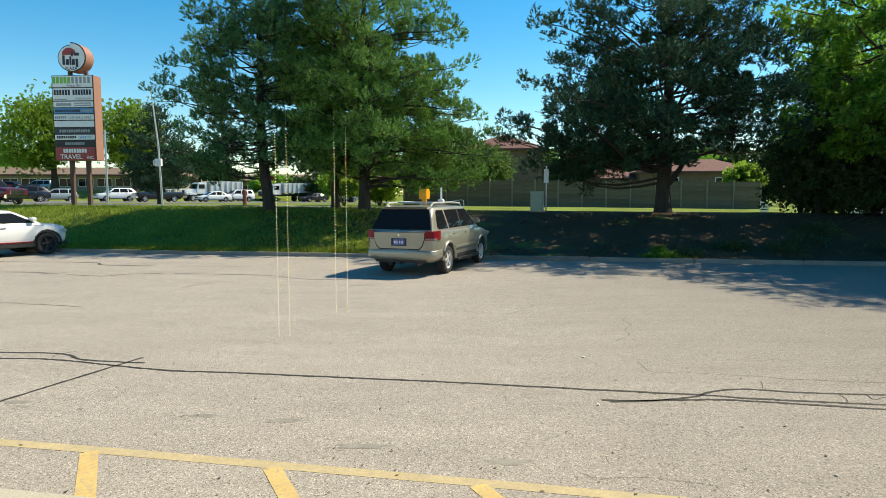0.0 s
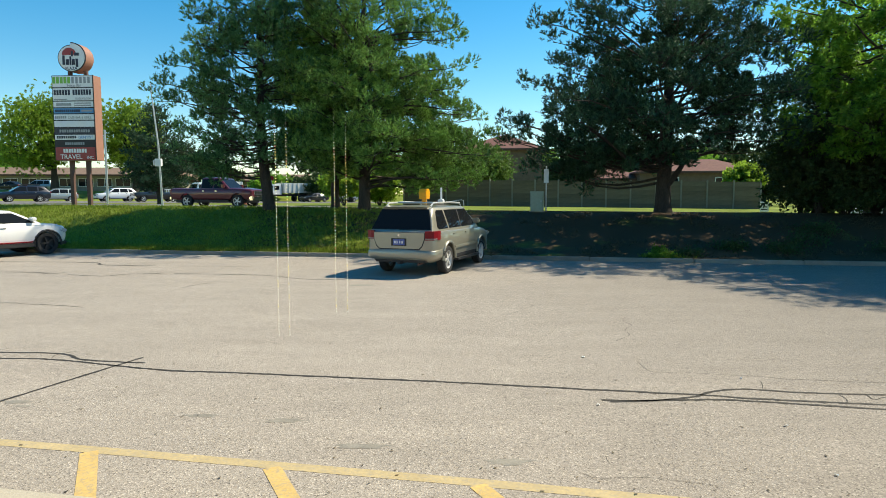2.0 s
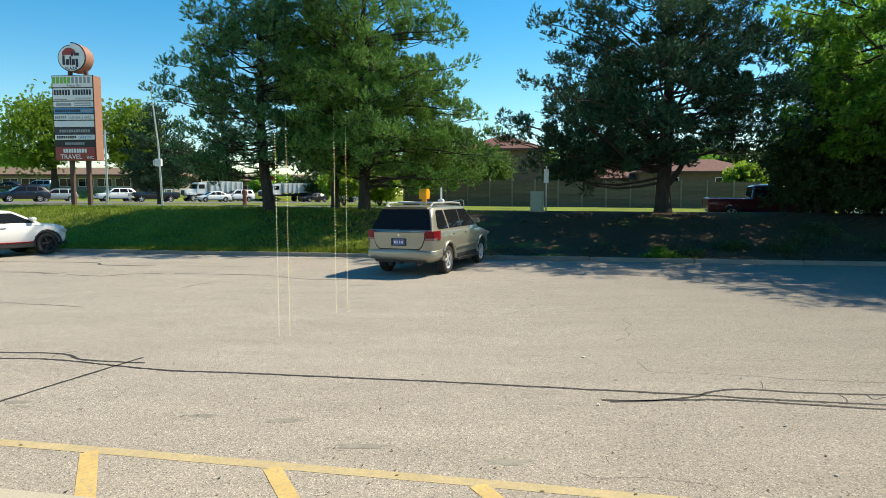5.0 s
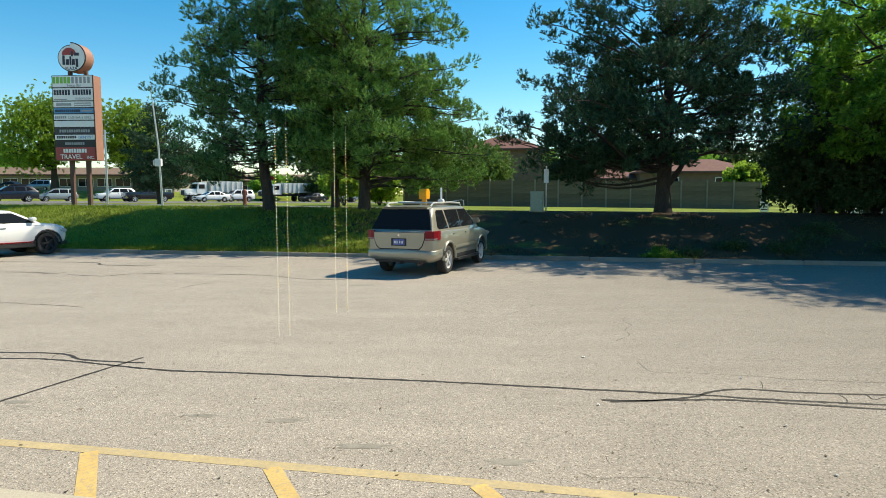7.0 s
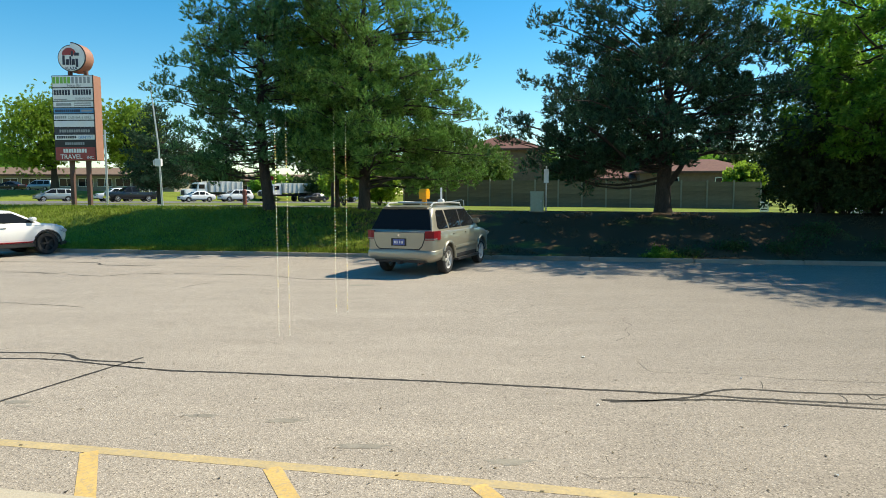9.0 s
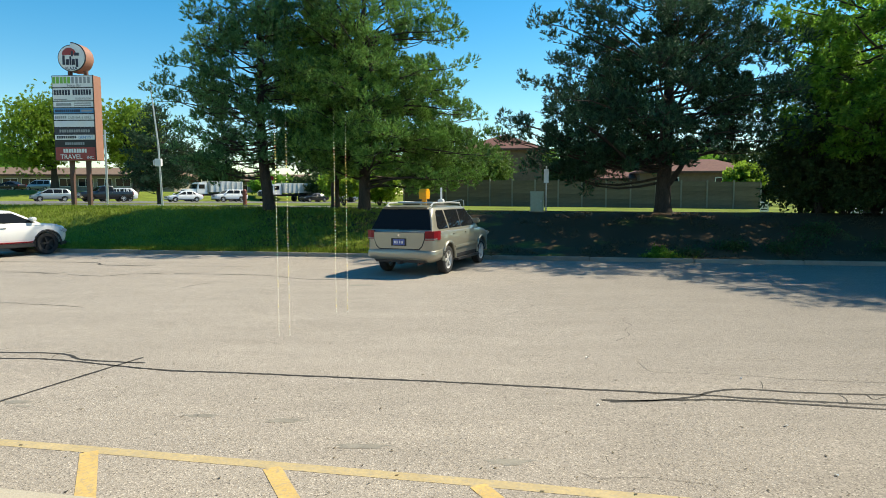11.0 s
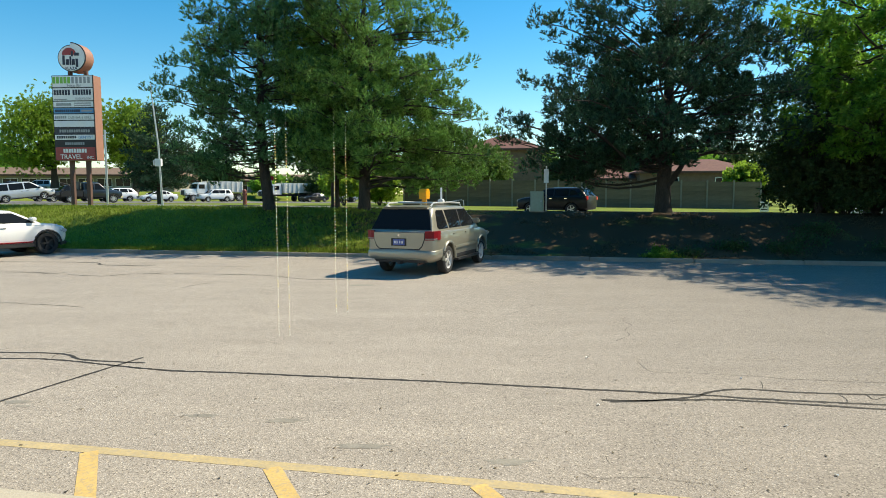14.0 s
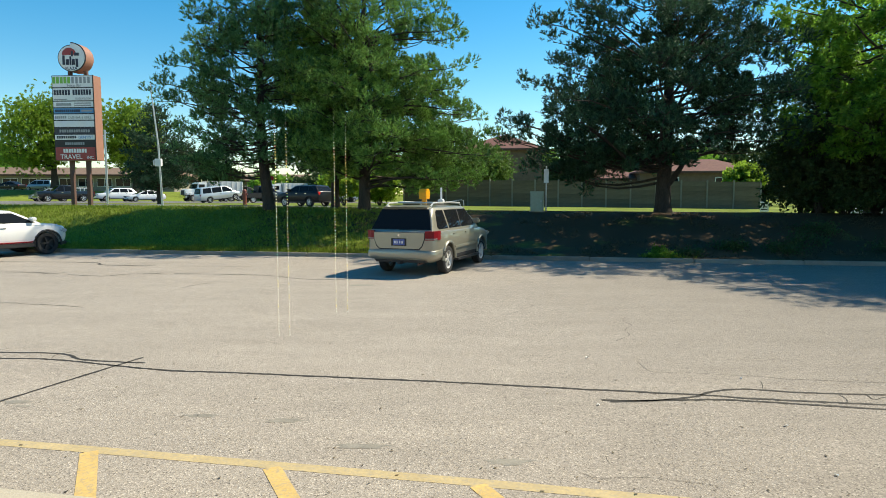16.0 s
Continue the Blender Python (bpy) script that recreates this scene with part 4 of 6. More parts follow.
def pickup(name, label, body_mat, at, group="", length=5.85, rack=False):
    """A crew-cab pickup with an open bed."""
    ob = thing(name, label, "pickup truck", group, at)
    r, w, ra, fa = 0.40, 0.98, -1.75, 1.85
    st = [(-2.9, 0.55, 1.16, 0.92), (-2.86, 0.5, 1.2, 0.97), (-2.4, 0.48, 1.21, 0.985), (-1.7, 0.48, 1.21, 0.99), (-0.7, 0.46, 1.2, 0.99), (0.9, 0.46, 1.2, 0.99), (1.4, 0.46, 1.22, 0.985), (2.2, 0.48, 1.19, 0.97), (2.7, 0.5, 1.13, 0.93), (2.82, 0.55, 1.05, 0.86)]
    cutters = []
    for ax in (ra, fa):
        for s in (-1, 1):
            cutters.append(cyl(r * 1.2, 0.62, 28, m=Matrix.Translation((ax, s * w, r * 1.05)) @ Matrix.Rotation(radians(90), 4, "X")))
    cutters.append(box(-2.8, -0.95, -0.78, 0.78, 0.75, 1.6))
    part("body", cut(loft([section(*s) for s in st]), cutters, body_mat, "body"), None, ob)
    zb, zr = 1.18, 1.88
    rings = []
    for z, k, i in ((zb - 0.05, 0, 0), (zb, 0, 0), (zr - 0.08, 0.88, 0), (zr - 0.03, 0.96, 0.03), (zr, 1, 0.1), (zr + 0.025, 1, 0.3)):
        rings.append(cabin_ring(z, -0.82 + 0.12 * k + i, 1.3 - 0.78 * k - i, 0.92 - 0.18 * k - i))
    part("cabin", loft(rings), body_mat, ob, smooth=40)

    def hw(z):
        return 0.92 - 0.18 * (z - zb) / (zr - zb)
    lo, hi = zb + 0.04, zr - 0.1
    for s in (-1, 1):
        for a, b, c, d in ((-0.68, 0.12, 0.12, -0.62), (0.22, 1.08, 0.52, 0.22)):
            pts = [(a, s * hw(lo), lo), (b, s * hw(lo), lo), (c, s * hw(hi), hi), (d, s * hw(hi), hi)]
            part("side_window", plate(pts if s > 0 else pts[::-1], (0, s, 0.25), 0.006), M["glass"], ob)
        wheel(ob, ra, s * (w - 0.12), r, "alloy", 0.26)
        wheel(ob, fa, s * (w - 0.12), r, "alloy", 0.26)
        part("mirror", box(0.88, 1.06, s * 1.06 - 0.13, s * 1.06 + 0.1, 1.24, 1.44, 0.03), body_mat, ob)
        part("headlight", box(2.62, 2.80, s * 0.68 - 0.14, s * 0.68 + 0.13, 0.86, 1.02, 0.03), M["clear_lens"], ob)
        part("tail_light", box(-2.93, -2.8, s * 0.88 - 0.08, s * 0.88 + 0.08, 0.8, 1.15, 0.02), M["red_lens"], ob)
        for hx in (-0.5, 0.4):
            part("door_handle", box(hx - 0.09, hx + 0.09, s * 0.985 - 0.03, s * 0.985 + 0.03, 1.02, 1.05, 0.01), M["chrome"], ob)
    k = (lo - zb) / (zr - zb), (hi - zb) / (zr - zb)
    part("windscreen", plate([(1.3 - 0.78 * k[0], -0.78, lo), (1.3 - 0.78 * k[0], 0.78, lo), (1.3 - 0.78 * k[1], 0.64, hi), (1.3 - 0.78 * k[1], -0.64, hi)], (0.7, 0, 0.78), 0.01), M["glass"], ob)
    part("rear_window", plate([(-0.82 + 0.12 * k[0], 0.7, lo), (-0.82 + 0.12 * k[0], -0.7, lo), (-0.82 + 0.12 * k[1], -0.6, hi), (-0.82 + 0.12 * k[1], 0.6, hi)], (-0.7, 0, 0.1), 0.01), M["glass"], ob)
    grille = part("grille", box(2.7, 2.86, -0.56, 0.56, 0.72, 1.06, 0.03), M["chrome"], ob)
    for gz in (0.78, 0.88, 0.97):
        part("grille_slot", box(2.855, 2.868, -0.5, 0.5, gz, gz + 0.05, 0.005), M["black"], grille)
    part("front_bumper", box(2.66, 2.95, -0.95, 0.95, 0.46, 0.7, 0.05), M["chrome"], ob)
    part("rear_bumper", box(-3.02, -2.86, -0.93, 0.93, 0.5, 0.68, 0.04), M["chrome"], ob)
    part("sill", box(-1.2, 1.3, -0.99, 0.99, 0.36, 0.48, 0.04), M["black"], ob)
    part("chassis", box(-2.7, 2.4, -0.74, 0.74, 0.3, 0.5, 0.03), M["black"], ob)
    if rack:
        for y in (-0.75, 0.75):
            part("rack_rail", box(-2.75, -1.0, y - 0.04, y + 0.04, 1.52, 1.62, 0.01), M["white"], ob)
        for x in (-2.7, -1.9, -1.05):
            part("rack_post", prism([(x - 0.04, 1.18), (x + 0.04, 1.18), (x + 0.04, 1.53), (x - 0.04, 1.53)], 0.71, 0.79), M["white"], ob)
            part("rack_post", prism([(x - 0.04, 1.18), (x + 0.04, 1.18), (x + 0.04, 1.53), (x - 0.04, 1.53)], -0.79, -0.71), M["white"], ob)
    return ob


def tow_truck(label, at):
    """A flat-decked wheel-lift tow truck with a beam and a boom."""
    ob = thing("tow_truck", label, "tow truck", at=at)
    blue = paint("slate_blue_paint", (0.016, 0.024, 0.034), 0.0)
    r, ra, fa = 0.42, -1.7, 2.1
    st = [(-0.6, 0.55, 1.25, 0.98), (0.3, 0.5, 1.28, 1.0), (1.2, 0.5, 1.28, 1.0), (1.7, 0.5, 1.3, 0.99), (2.5, 0.52, 1.22, 0.96), (2.95, 0.56, 1.1, 0.88)]
    cutters = [cyl(r * 1.2, 0.62, 28, m=Matrix.Translation((fa, s * 1.0, r * 1.05)) @ Matrix.Rotation(radians(90), 4, "X")) for s in (-1, 1)]
    part("body", cut(loft([section(*s) for s in st]), cutters, blue, "body"), None, ob)
    rings = [cabin_ring(z, -0.55 + i, 1.55 - 0.65 * k - i, 0.93 - 0.16 * k - i) for z, k, i in ((1.2, 0, 0), (1.26, 0, 0), (1.92, 0.9, 0), (2.0, 1, 0.08), (2.03, 1, 0.3))]
    part("cabin", loft(rings), blue, ob, smooth=40)
    for s in (-1, 1):
        for a, b, c, d in ((-0.42, 0.35, 0.35, -0.42), (0.45, 1.35, 0.85, 0.45)):
            pts = [(a, s * 0.925, 1.3), (b, s * 0.925, 1.3), (c, s * 0.79, 1.88), (d, s * 0.79, 1.88)]
            part("side_window", plate(pts if s > 0 else pts[::-1], (0, s, 0.25), 0.01), M["glass"], ob)
        wheel(ob, fa, s * 0.86, r, "truck", 0.26)
        wheel(ob, ra, s * 0.86, r, "truck", 0.26)
        part("tool_box", prism([(-2.5, 0.62), (-0.65, 0.62), (-0.65, 1.2), (-2.0, 1.2), (-2.5, 0.95)], s * 1.0 - 0.14 * (s > 0), s * 1.0 + 0.14 * (s < 0)), M["black"], ob)
        part("boom_strut", tube([(-0.8, s * 0.4, 1.15), (-1.6, s * 0.25, 1.75), (-2.4, s * 0.1, 1.95)], [0.06, 0.06, 0.05], 6), M["black"], ob)
    part("windscreen", plate([(1.5, -0.76, 1.32), (1.5, 0.76, 1.32), (0.98, 0.66, 1.88), (0.98, -0.66, 1.88)], (0.6, 0, 0.55), 0.02), M["glass"], ob)
    part("deck", box(-2.55, -0.6, -0.7, 0.7, 0.75, 1.02, 0.03), M["black"], ob)
    part("chassis", box(-2.9, 2.6, -0.4, 0.4, 0.42, 0.62, 0.03), M["black"], ob)
    part("wheel_lift", box(-3.85, -2.8, -0.12, 0.12, 0.42, 0.56, 0.02), M["galv"], ob)
    part("lift_bar", box(-3.95, -3.8, -0.85, 0.85, 0.42, 0.54, 0.02), M["galv"], ob)
    part("light_bar", box(-0.2, 0.1, -0.6, 0.6, 2.03, 2.16, 0.04), M["amber"], ob)
    part("mast", box(-0.85, -0.72, -0.55, 0.55, 1.0, 2.05, 0.02), M["black"], ob)
    part("front_bumper", box(2.8, 3.05, -0.92, 0.92, 0.45, 0.68, 0.05), M["chrome"], ob)
    part("grille", box(2.85, 2.98, -0.5, 0.5, 0.75, 1.05, 0.03), M["chrome"], ob)
    return ob


def dump_truck(label, at, cab=True):
    ob = thing("dump_truck", label, "dump truck", "trucks in the queue", at)
    ribs = M["tipper"]
    part("tipper_body", cut(loft([[(-4.2, y, z) for y, z in ((-1.2, 1.35), (1.2, 1.35), (1.25, 2.9), (-1.25, 2.9))], [(0.9, y, z) for y, z in ((-1.2, 1.35), (1.2, 1.35), (1.25, 2.95), (-1.25, 2.95))]]), [box(-4.1, 0.8, -1.12, 1.12, 1.5, 3.4)], ribs, "tipper_body"), None, ob)
    for s in (-1, 1):
        for i in range(7):
            x = -4.1 + i * 0.8
            part("rib", box(x, x + 0.12, s * 1.26 - 0.06, s * 1.26 + 0.06, 1.35, 2.92, 0.01), ribs, ob)
        for x in ((-3.6, -2.35) + ((3.3,) if cab else ())):
            wheel(ob, x, s * 1.05, 0.52, "truck", 0.3)
    part("chassis", box(-4.3, 4.2 if cab else 1.2, -0.45, 0.45, 0.85, 1.2, 0.03), M["black"], ob)
    if cab:
        w = M["truck_white"]
        part("cab", prism([(1.2, 1.1), (2.75, 1.1), (2.75, 1.75), (2.55, 2.55), (2.3, 2.75), (1.3, 2.75), (1.2, 2.6)], -1.1, 1.1, 0.06), w, ob)
        part("bonnet", prism([(2.7, 0.95), (4.3, 0.95), (4.35, 1.55), (4.1, 1.75), (2.7, 1.85)], -0.85, 0.85, 0.07), w, ob)
        part("grille", box(4.28, 4.4, -0.5, 0.5, 0.95, 1.62, 0.03), M["black"], ob)
        part("front_bumper", box(4.2, 4.5, -1.15, 1.15, 0.5, 0.85, 0.04), M["chrome"], ob)
        for s in (-1, 1):
            part("side_window", box(1.6, 2.45, s * 1.11 - 0.02, s * 1.11 + 0.02, 1.85, 2.45, 0.01), M["glass"], ob)
            part("mudguard", prism([(2.75, 0.95), (3.9, 0.95), (3.75, 1.25), (3.3, 1.38), (2.9, 1.25)], s * 1.0 - 0.18, s * 1.0 + 0.18, 0.03), w, ob)
            part("headlight", box(4.1, 4.3, s * 0.95 - 0.1, s * 0.95 + 0.1, 1.0, 1.2, 0.03), M["clear_lens"], ob)
            part("exhaust_stack", tube([(1.1, s * 0.95, 1.1), (1.1, s * 0.95, 3.2)], [0.07, 0.07], 8), M["chrome"], ob)
        part("windscreen", plate([(2.74, -0.95, 1.8), (2.74, 0.95, 1.8), (2.56, 0.9, 2.5), (2.56, -0.9, 2.5)], (1, 0, 0.25), 0.02), M["glass"], ob)
    return ob


M["smoked"] = mat("smoked_lens", (0.22, 0.16, 0.16), rough=0.3, vary=0.1)
M["tipper"] = mat("tipper_grey", (0.62, 0.62, 0.58), rough=0.5, vary=0.2, scale=1)
M["truck_white"] = mat("truck_white", (0.78, 0.78, 0.76), rough=0.35, vary=0.06, coat=0.4)
GOLD = paint("champagne_paint", (0.315, 0.3, 0.24), 0.4)
WHITE = paint("white_car_paint", (0.78, 0.78, 0.78), 0.0)
SILVER = paint("silver_car_paint", (0.36, 0.40, 0.40), 0.4)
PALE = paint("pale_silver_paint", (0.55, 0.57, 0.58), 0.3)
NAVY = paint("navy_car_paint", (0.008, 0.012, 0.024), 0.0)
DARK = paint("charcoal_car_paint", (0.010, 0.012, 0.015), 0.0)
BLACKP = mat("black_car_paint", (0.006, 0.006, 0.007), rough=0.4, vary=0.06, coat=0.1, spec=0.3)
RED = paint("maroon_car_paint", (0.105, 0.01, 0.016), 0.2)


def on_road(x, y, heading):
    """A pose on the road beyond the bank; heading in degrees from +x."""
    return pose(x, y, road_z(x, y) + 0.03, 0, 0, heading)


# parked sand-coloured car
hero_spec = dict(SUV, stations=[(-2.46, 0.52, 1.06, 0.64), (-2.43, 0.44, 1.09, 0.79), (-2.34, 0.38, 1.12, 0.885), (-2.15, 0.33, 1.14, 0.925)] + SUV["stations"][3:], own_tail=True, rear_glass=(1.15, 1.635), glass_edge=0.055)
hero = car("sport_utility_car", "champagne sport utility car with roof rails parked nose to the bank", hero_spec, GOLD, pose(-0.2, 17.74, 0, 0, 0, 69.1))


def dress_hero(ob):
    for s in (-1, 1):
        plan = [(-2.458, s * 0.68), (-2.446, s * 0.765), (-2.375, s * 0.885), (-2.2, s * 0.936), (-2.06, s * 0.942), (-2.06, s * 0.88), (-2.34, s * 0.68)]
        tl = part("tail_light", loft([[(x, y, 0.90 + 0.02 * (x + 2.45)) for x, y in plan], [(x, y, 1.12) for x, y in plan]]), M["red_lens"], ob)
        plan = [(-2.462, s * 0.69), (-2.45, s * 0.768), (-2.38, s * 0.889), (-2.25, s * 0.932), (-2.25, s * 0.88), (-2.34, s * 0.69)]
        part("reverse_light", loft([[(x, y, 0.912) for x, y in plan], [(x, y, 0.945) for x, y in plan]]), M["smoked"], tl)
        part("roof_rail", tube([(-1.9, s * 0.60, 1.70), (-1.75, s * 0.61, 1.785), (-0.6, s * 0.63, 1.80), (0.25, s * 0.6, 1.775), (0.4, s * 0.59, 1.70)], [0.022, 0.024, 0.024, 0.024, 0.02], 8), M["galv"], ob)
        part("window_pillar", plate([(-0.34, s * 0.845, 1.15), (-0.26, s * 0.845, 1.15), (-0.29, s * 0.713, 1.62), (-0.37, s * 0.713, 1.62)][::s], (0, s, 0.25), 0.008), M["black"], ob)
        part("side_trim", box(-1.0, 0.9, s * 0.938 - 0.02, s * 0.938 + 0.02, 0.60, 0.68, 0.012), GOLD, ob)
        part("running_board", box(-0.95, 0.85, s * 0.93 - 0.09, s * 0.93 + 0.05, 0.29, 0.35, 0.02), M["black"], ob)
        for ax in (-1.42, 1.33):
            swell = 0.04 if ax < 0 else 0.03
            arc = [(ax + 0.445 * math.cos(a), s * 0.93, 0.37 + 0.445 * math.sin(a)) for a in [radians(k) for k in range(0, 181, 15)]]
            part("arch_flare", tube(arc, [swell] * 13, 8), GOLD, ob, smooth=50)
    part("tailgate", plate([(-2.456, 0.52, 0.69), (-2.456, -0.52, 0.69), (-2.456, -0.6, 0.76), (-2.456, -0.665, 0.92), (-2.456, -0.67, 1.08), (-2.456, 0.67, 1.08), (-2.456, 0.665, 0.92), (-2.456, 0.6, 0.76)], (-1, 0, 0), 0.014), GOLD, ob)
    part("tailgate_gap", plate([(-2.456, 0.535, 0.66), (-2.456, -0.535, 0.66), (-2.456, -0.62, 0.745), (-2.456, -0.68, 0.915), (-2.456, -0.685, 1.09), (-2.456, 0.685, 1.09), (-2.456, 0.68, 0.915), (-2.456, 0.62, 0.745)], (-1, 0, 0), 0.006), M["black"], ob)
    part("plate_recess", box(-2.474, -2.45, -0.21, 0.21, 0.75, 0.945, 0.006), M["black"], ob)
    part("tailgate_handle", box(-2.49, -2.45, -0.25, 0.25, 0.95, 0.975, 0.008), GOLD, ob)
    part("rear_bumper", loft([section(x, z0, z1, w) for x, z0, z1, w in ((-2.49, 0.48, 0.615, 0.6), (-2.47, 0.43, 0.64, 0.78), (-2.39, 0.4, 0.665, 0.893), (-2.2, 0.38, 0.69, 0.938), (-1.93, 0.37, 0.71, 0.948))]), GOLD, ob, smooth=50)
    part("bumper_underside", box(-2.42, -2.1, -0.7, 0.7, 0.34, 0.44, 0.03), M["black"], ob)
    plate_ob = part("number_plate", box(-2.482, -2.46, -0.155, 0.155, 0.775, 0.92, 0.004), M["blue_plate"], ob, "blue number plate")
    for i in range(3):
        part("character_bar", box(-2.487, -2.478, 0.03 + 0.035 * i - 0.0, 0.05 + 0.035 * i, 0.815, 0.88), M["white"], plate_ob)
        part("character_bar", box(-2.487, -2.478, -0.12 + 0.04 * i, -0.1 + 0.04 * i, 0.815, 0.88), M["white"], plate_ob)
    part("badge", cyl(0.045, 0.02, 3, m=Matrix.Translation((-2.472, 0, 1.02)) @ Matrix.Rotation(radians(90), 4, "Y")), M["chrome"], ob)
    part("rear_wiper", tube([(-2.36, 0.0, 1.13), (-2.37, -0.18, 1.15), (-2.34, -0.42, 1.16)], [0.02, 0.012, 0.01], 6), M["black"], ob)
    part("wiper_motor", cyl(0.035, 0.05, 12, m=Matrix.Translation((-2.37, 0, 1.12)) @ Matrix.Rotation(radians(90), 4, "Y")), M["black"], ob)
    part("spoiler", prism([(-2.12, 1.69), (-1.85, 1.73), (-1.85, 1.68), (-2.06, 1.64)], -0.60, 0.60, 0.012), GOLD, ob)
    part("exhaust_pipe", tube([(-2.2, -0.5, 0.32), (-2.44, -0.5, 0.31)], [0.03, 0.03], 10), M["rust"], ob)
    part("tow_hitch", box(-2.47, -2.2, -0.05, 0.05, 0.3, 0.38, 0.01), M["black"], ob)
    for x in (-1.2, -0.1):
        part("cross_bar", tube([(x, -0.62, 1.79), (x, 0.62, 1.79)], [0.02, 0.02], 8), M["galv"], ob)
    # things on the roof: amber lamp box, pale mast and a bent bar
    lamp = part("warning_lamp", prism([(-0.58, 1.88), (-0.32, 1.88), (-0.30, 2.07), (-0.35, 2.16), (-0.54, 2.16), (-0.6, 2.07)], 0.05, 0.27, 0.015), M["amber"], ob, "amber roof warning box")
    part("lamp_foot", box(-0.5, -0.4, 0.1, 0.22, 1.74, 1.905, 0.01), M["amber"], lamp)
    mast = part("roof_mast", tube([(0.1, -0.12, 1.74), (0.1, -0.12, 2.2)], [0.035, 0.03], 8), M["white"], ob, "white roof mast")
    part("mast_base", box(0.02, 0.18, -0.2, -0.04, 1.74, 1.88, 0.02), M["white"], mast)
    part("bent_bar", tube([(0.4, -0.1, 1.78), (0.45, -0.6, 1.86), (0.45, -0.66, 1.84), (0.45, -0.68, 1.60)], [0.012] * 4, 6), M["galv"], ob)


dress_hero(hero)
LANE = {"red": ((-20.0, 42.3), (0.970, -0.242)), "near": ((-37.5, 79.0), (0.7071, 0.7071)), "turn": ((-35.1, 76.6), (0.7071, 0.7071)), "far": ((-39.9, 81.4), (0.7071, 0.7071)), "third": ((-42.6, 84.1), (0.7071, 0.7071)), "away": ((-28.3, 69.8), (0.7071, 0.7071)), "black": ((11.8, 34.0), (-0.846, 0.533))}


def lane_at(lane, s, turn=0):
    (x, y), (dx, dy) = LANE[lane]
    return on_road(x + dx * s, y + dy * s, math.degrees(math.atan2(dy, dx)) + turn)


COUPE_SUV = dict(SUV, r=0.37, lamp_z=0.78,
                 stations=[(-2.3, 0.50, 1.0, 0.80), (-2.25, 0.40, 1.04, 0.87), (-2.05, 0.33, 1.06, 0.92), (-1.4, 0.32, 1.06, 0.94), (0, 0.32, 1.05, 0.94), (0.9, 0.32, 1.04, 0.935), (1.3, 0.32, 1.02, 0.92), (1.75, 0.34, 0.99, 0.87), (1.98, 0.38, 0.93, 0.8), (2.1, 0.44, 0.84, 0.66)],
                 cabin=(1.05, 1.49, -2.2, -1.7, 1.22, 0.36, 0.87, 0.68), rear_glass=(1.1, 1.38),
                 panes=[[(-1.85, 0.3), (-1.25, 0.05), (-1.25, 0.95), (-1.7, 0.9)], [(-1.15, 0.0), (-0.35, 0.0), (-0.35, 1.0), (-1.15, 1.0)], [(-0.28, 0.0), (1.0, 0.0), (0.32, 1.0), (-0.28, 1.0)]])
WHITE_AT = (-14.75, 20.52)
white_suv = car("sport_utility_car", "white sport utility car with black wheels parked before the kerb", COUPE_SUV, WHITE, pose(*WHITE_AT, 0, 0, 0, 62), wheel_style="black")
for s in (-1, 1):
    for ax in (-1.42, 1.33):
        arc = [(ax + 0.45 * math.cos(a), s * 0.93, 0.37 + 0.45 * math.sin(a)) for a in [radians(k) for k in range(-10, 191, 20)]]
        part("arch_trim", tube(arc, [0.035] * 11, 6), M["black"], white_suv, "black plastic wheel arch trim")
    part("lower_cladding", box(-0.95, 0.88, s * 0.93 - 0.03, s * 0.93 + 0.03, 0.28, 0.42, 0.02), M["black"], white_suv)
part("red_sill_strip", box(-0.9, 0.85, -0.945, 0.945, 0.43, 0.47, 0.01), M["red_lens"], white_suv)


# ---- queue and traffic ----
navy = car("sport_utility_car", "navy blue sport utility car in the traffic queue", CROSSOVER, NAVY, lane_at("turn", -13.3, 180), "cars in the queue")
part("roof_box", box(-1.6, 0.1, -0.5, 0.5, 1.74, 1.86, 0.05), M["black"], navy)
hatch = car("hatchback_car", "silver hatchback waiting in the traffic queue", HATCH, SILVER, lane_at("far", -8.43, 180), "cars in the queue")
queue_suv = car("sport_utility_car", "white sport utility car waiting in the traffic queue", CROSSOVER, WHITE, lane_at("far", -1.93, 180), "cars in the queue")
dark_pickup = pickup("pickup_truck", "charcoal crew-cab pickup with a pale bed rack in the queue", DARK, lane_at("near", 1.9, 180), "cars in the queue", rack=True)
sedan = car("saloon_car", "white saloon car in the traffic queue", SEDAN, WHITE, lane_at("near", 9.26, 180), "cars in the queue")
jeep = car("sport_utility_car", "white boxy sport utility car in the traffic queue", SUV, WHITE, lane_at("far", 14.4, 180), "cars in the queue")
dump_truck("white dump truck with a ribbed grey tipper body", lane_at("third", 12.5, 180))
dump_truck("white dump truck with a ribbed tipper behind the pines", lane_at("third", 24.5, 180))
far_dark = car("saloon_car", "dark saloon car standing across the street", SEDAN, DARK, lane_at("far", 27.5, 180), "cars in the queue")
far_silver = car("hatchback_car", "silver hatchback standing across the street", HATCH, SILVER, lane_at("far", 33.5, 180), "cars in the queue")
red_pickup = pickup("pickup_truck", "maroon crew-cab pickup driving past the bank", RED, lane_at("red", -13.16))
SHORT = 0.92
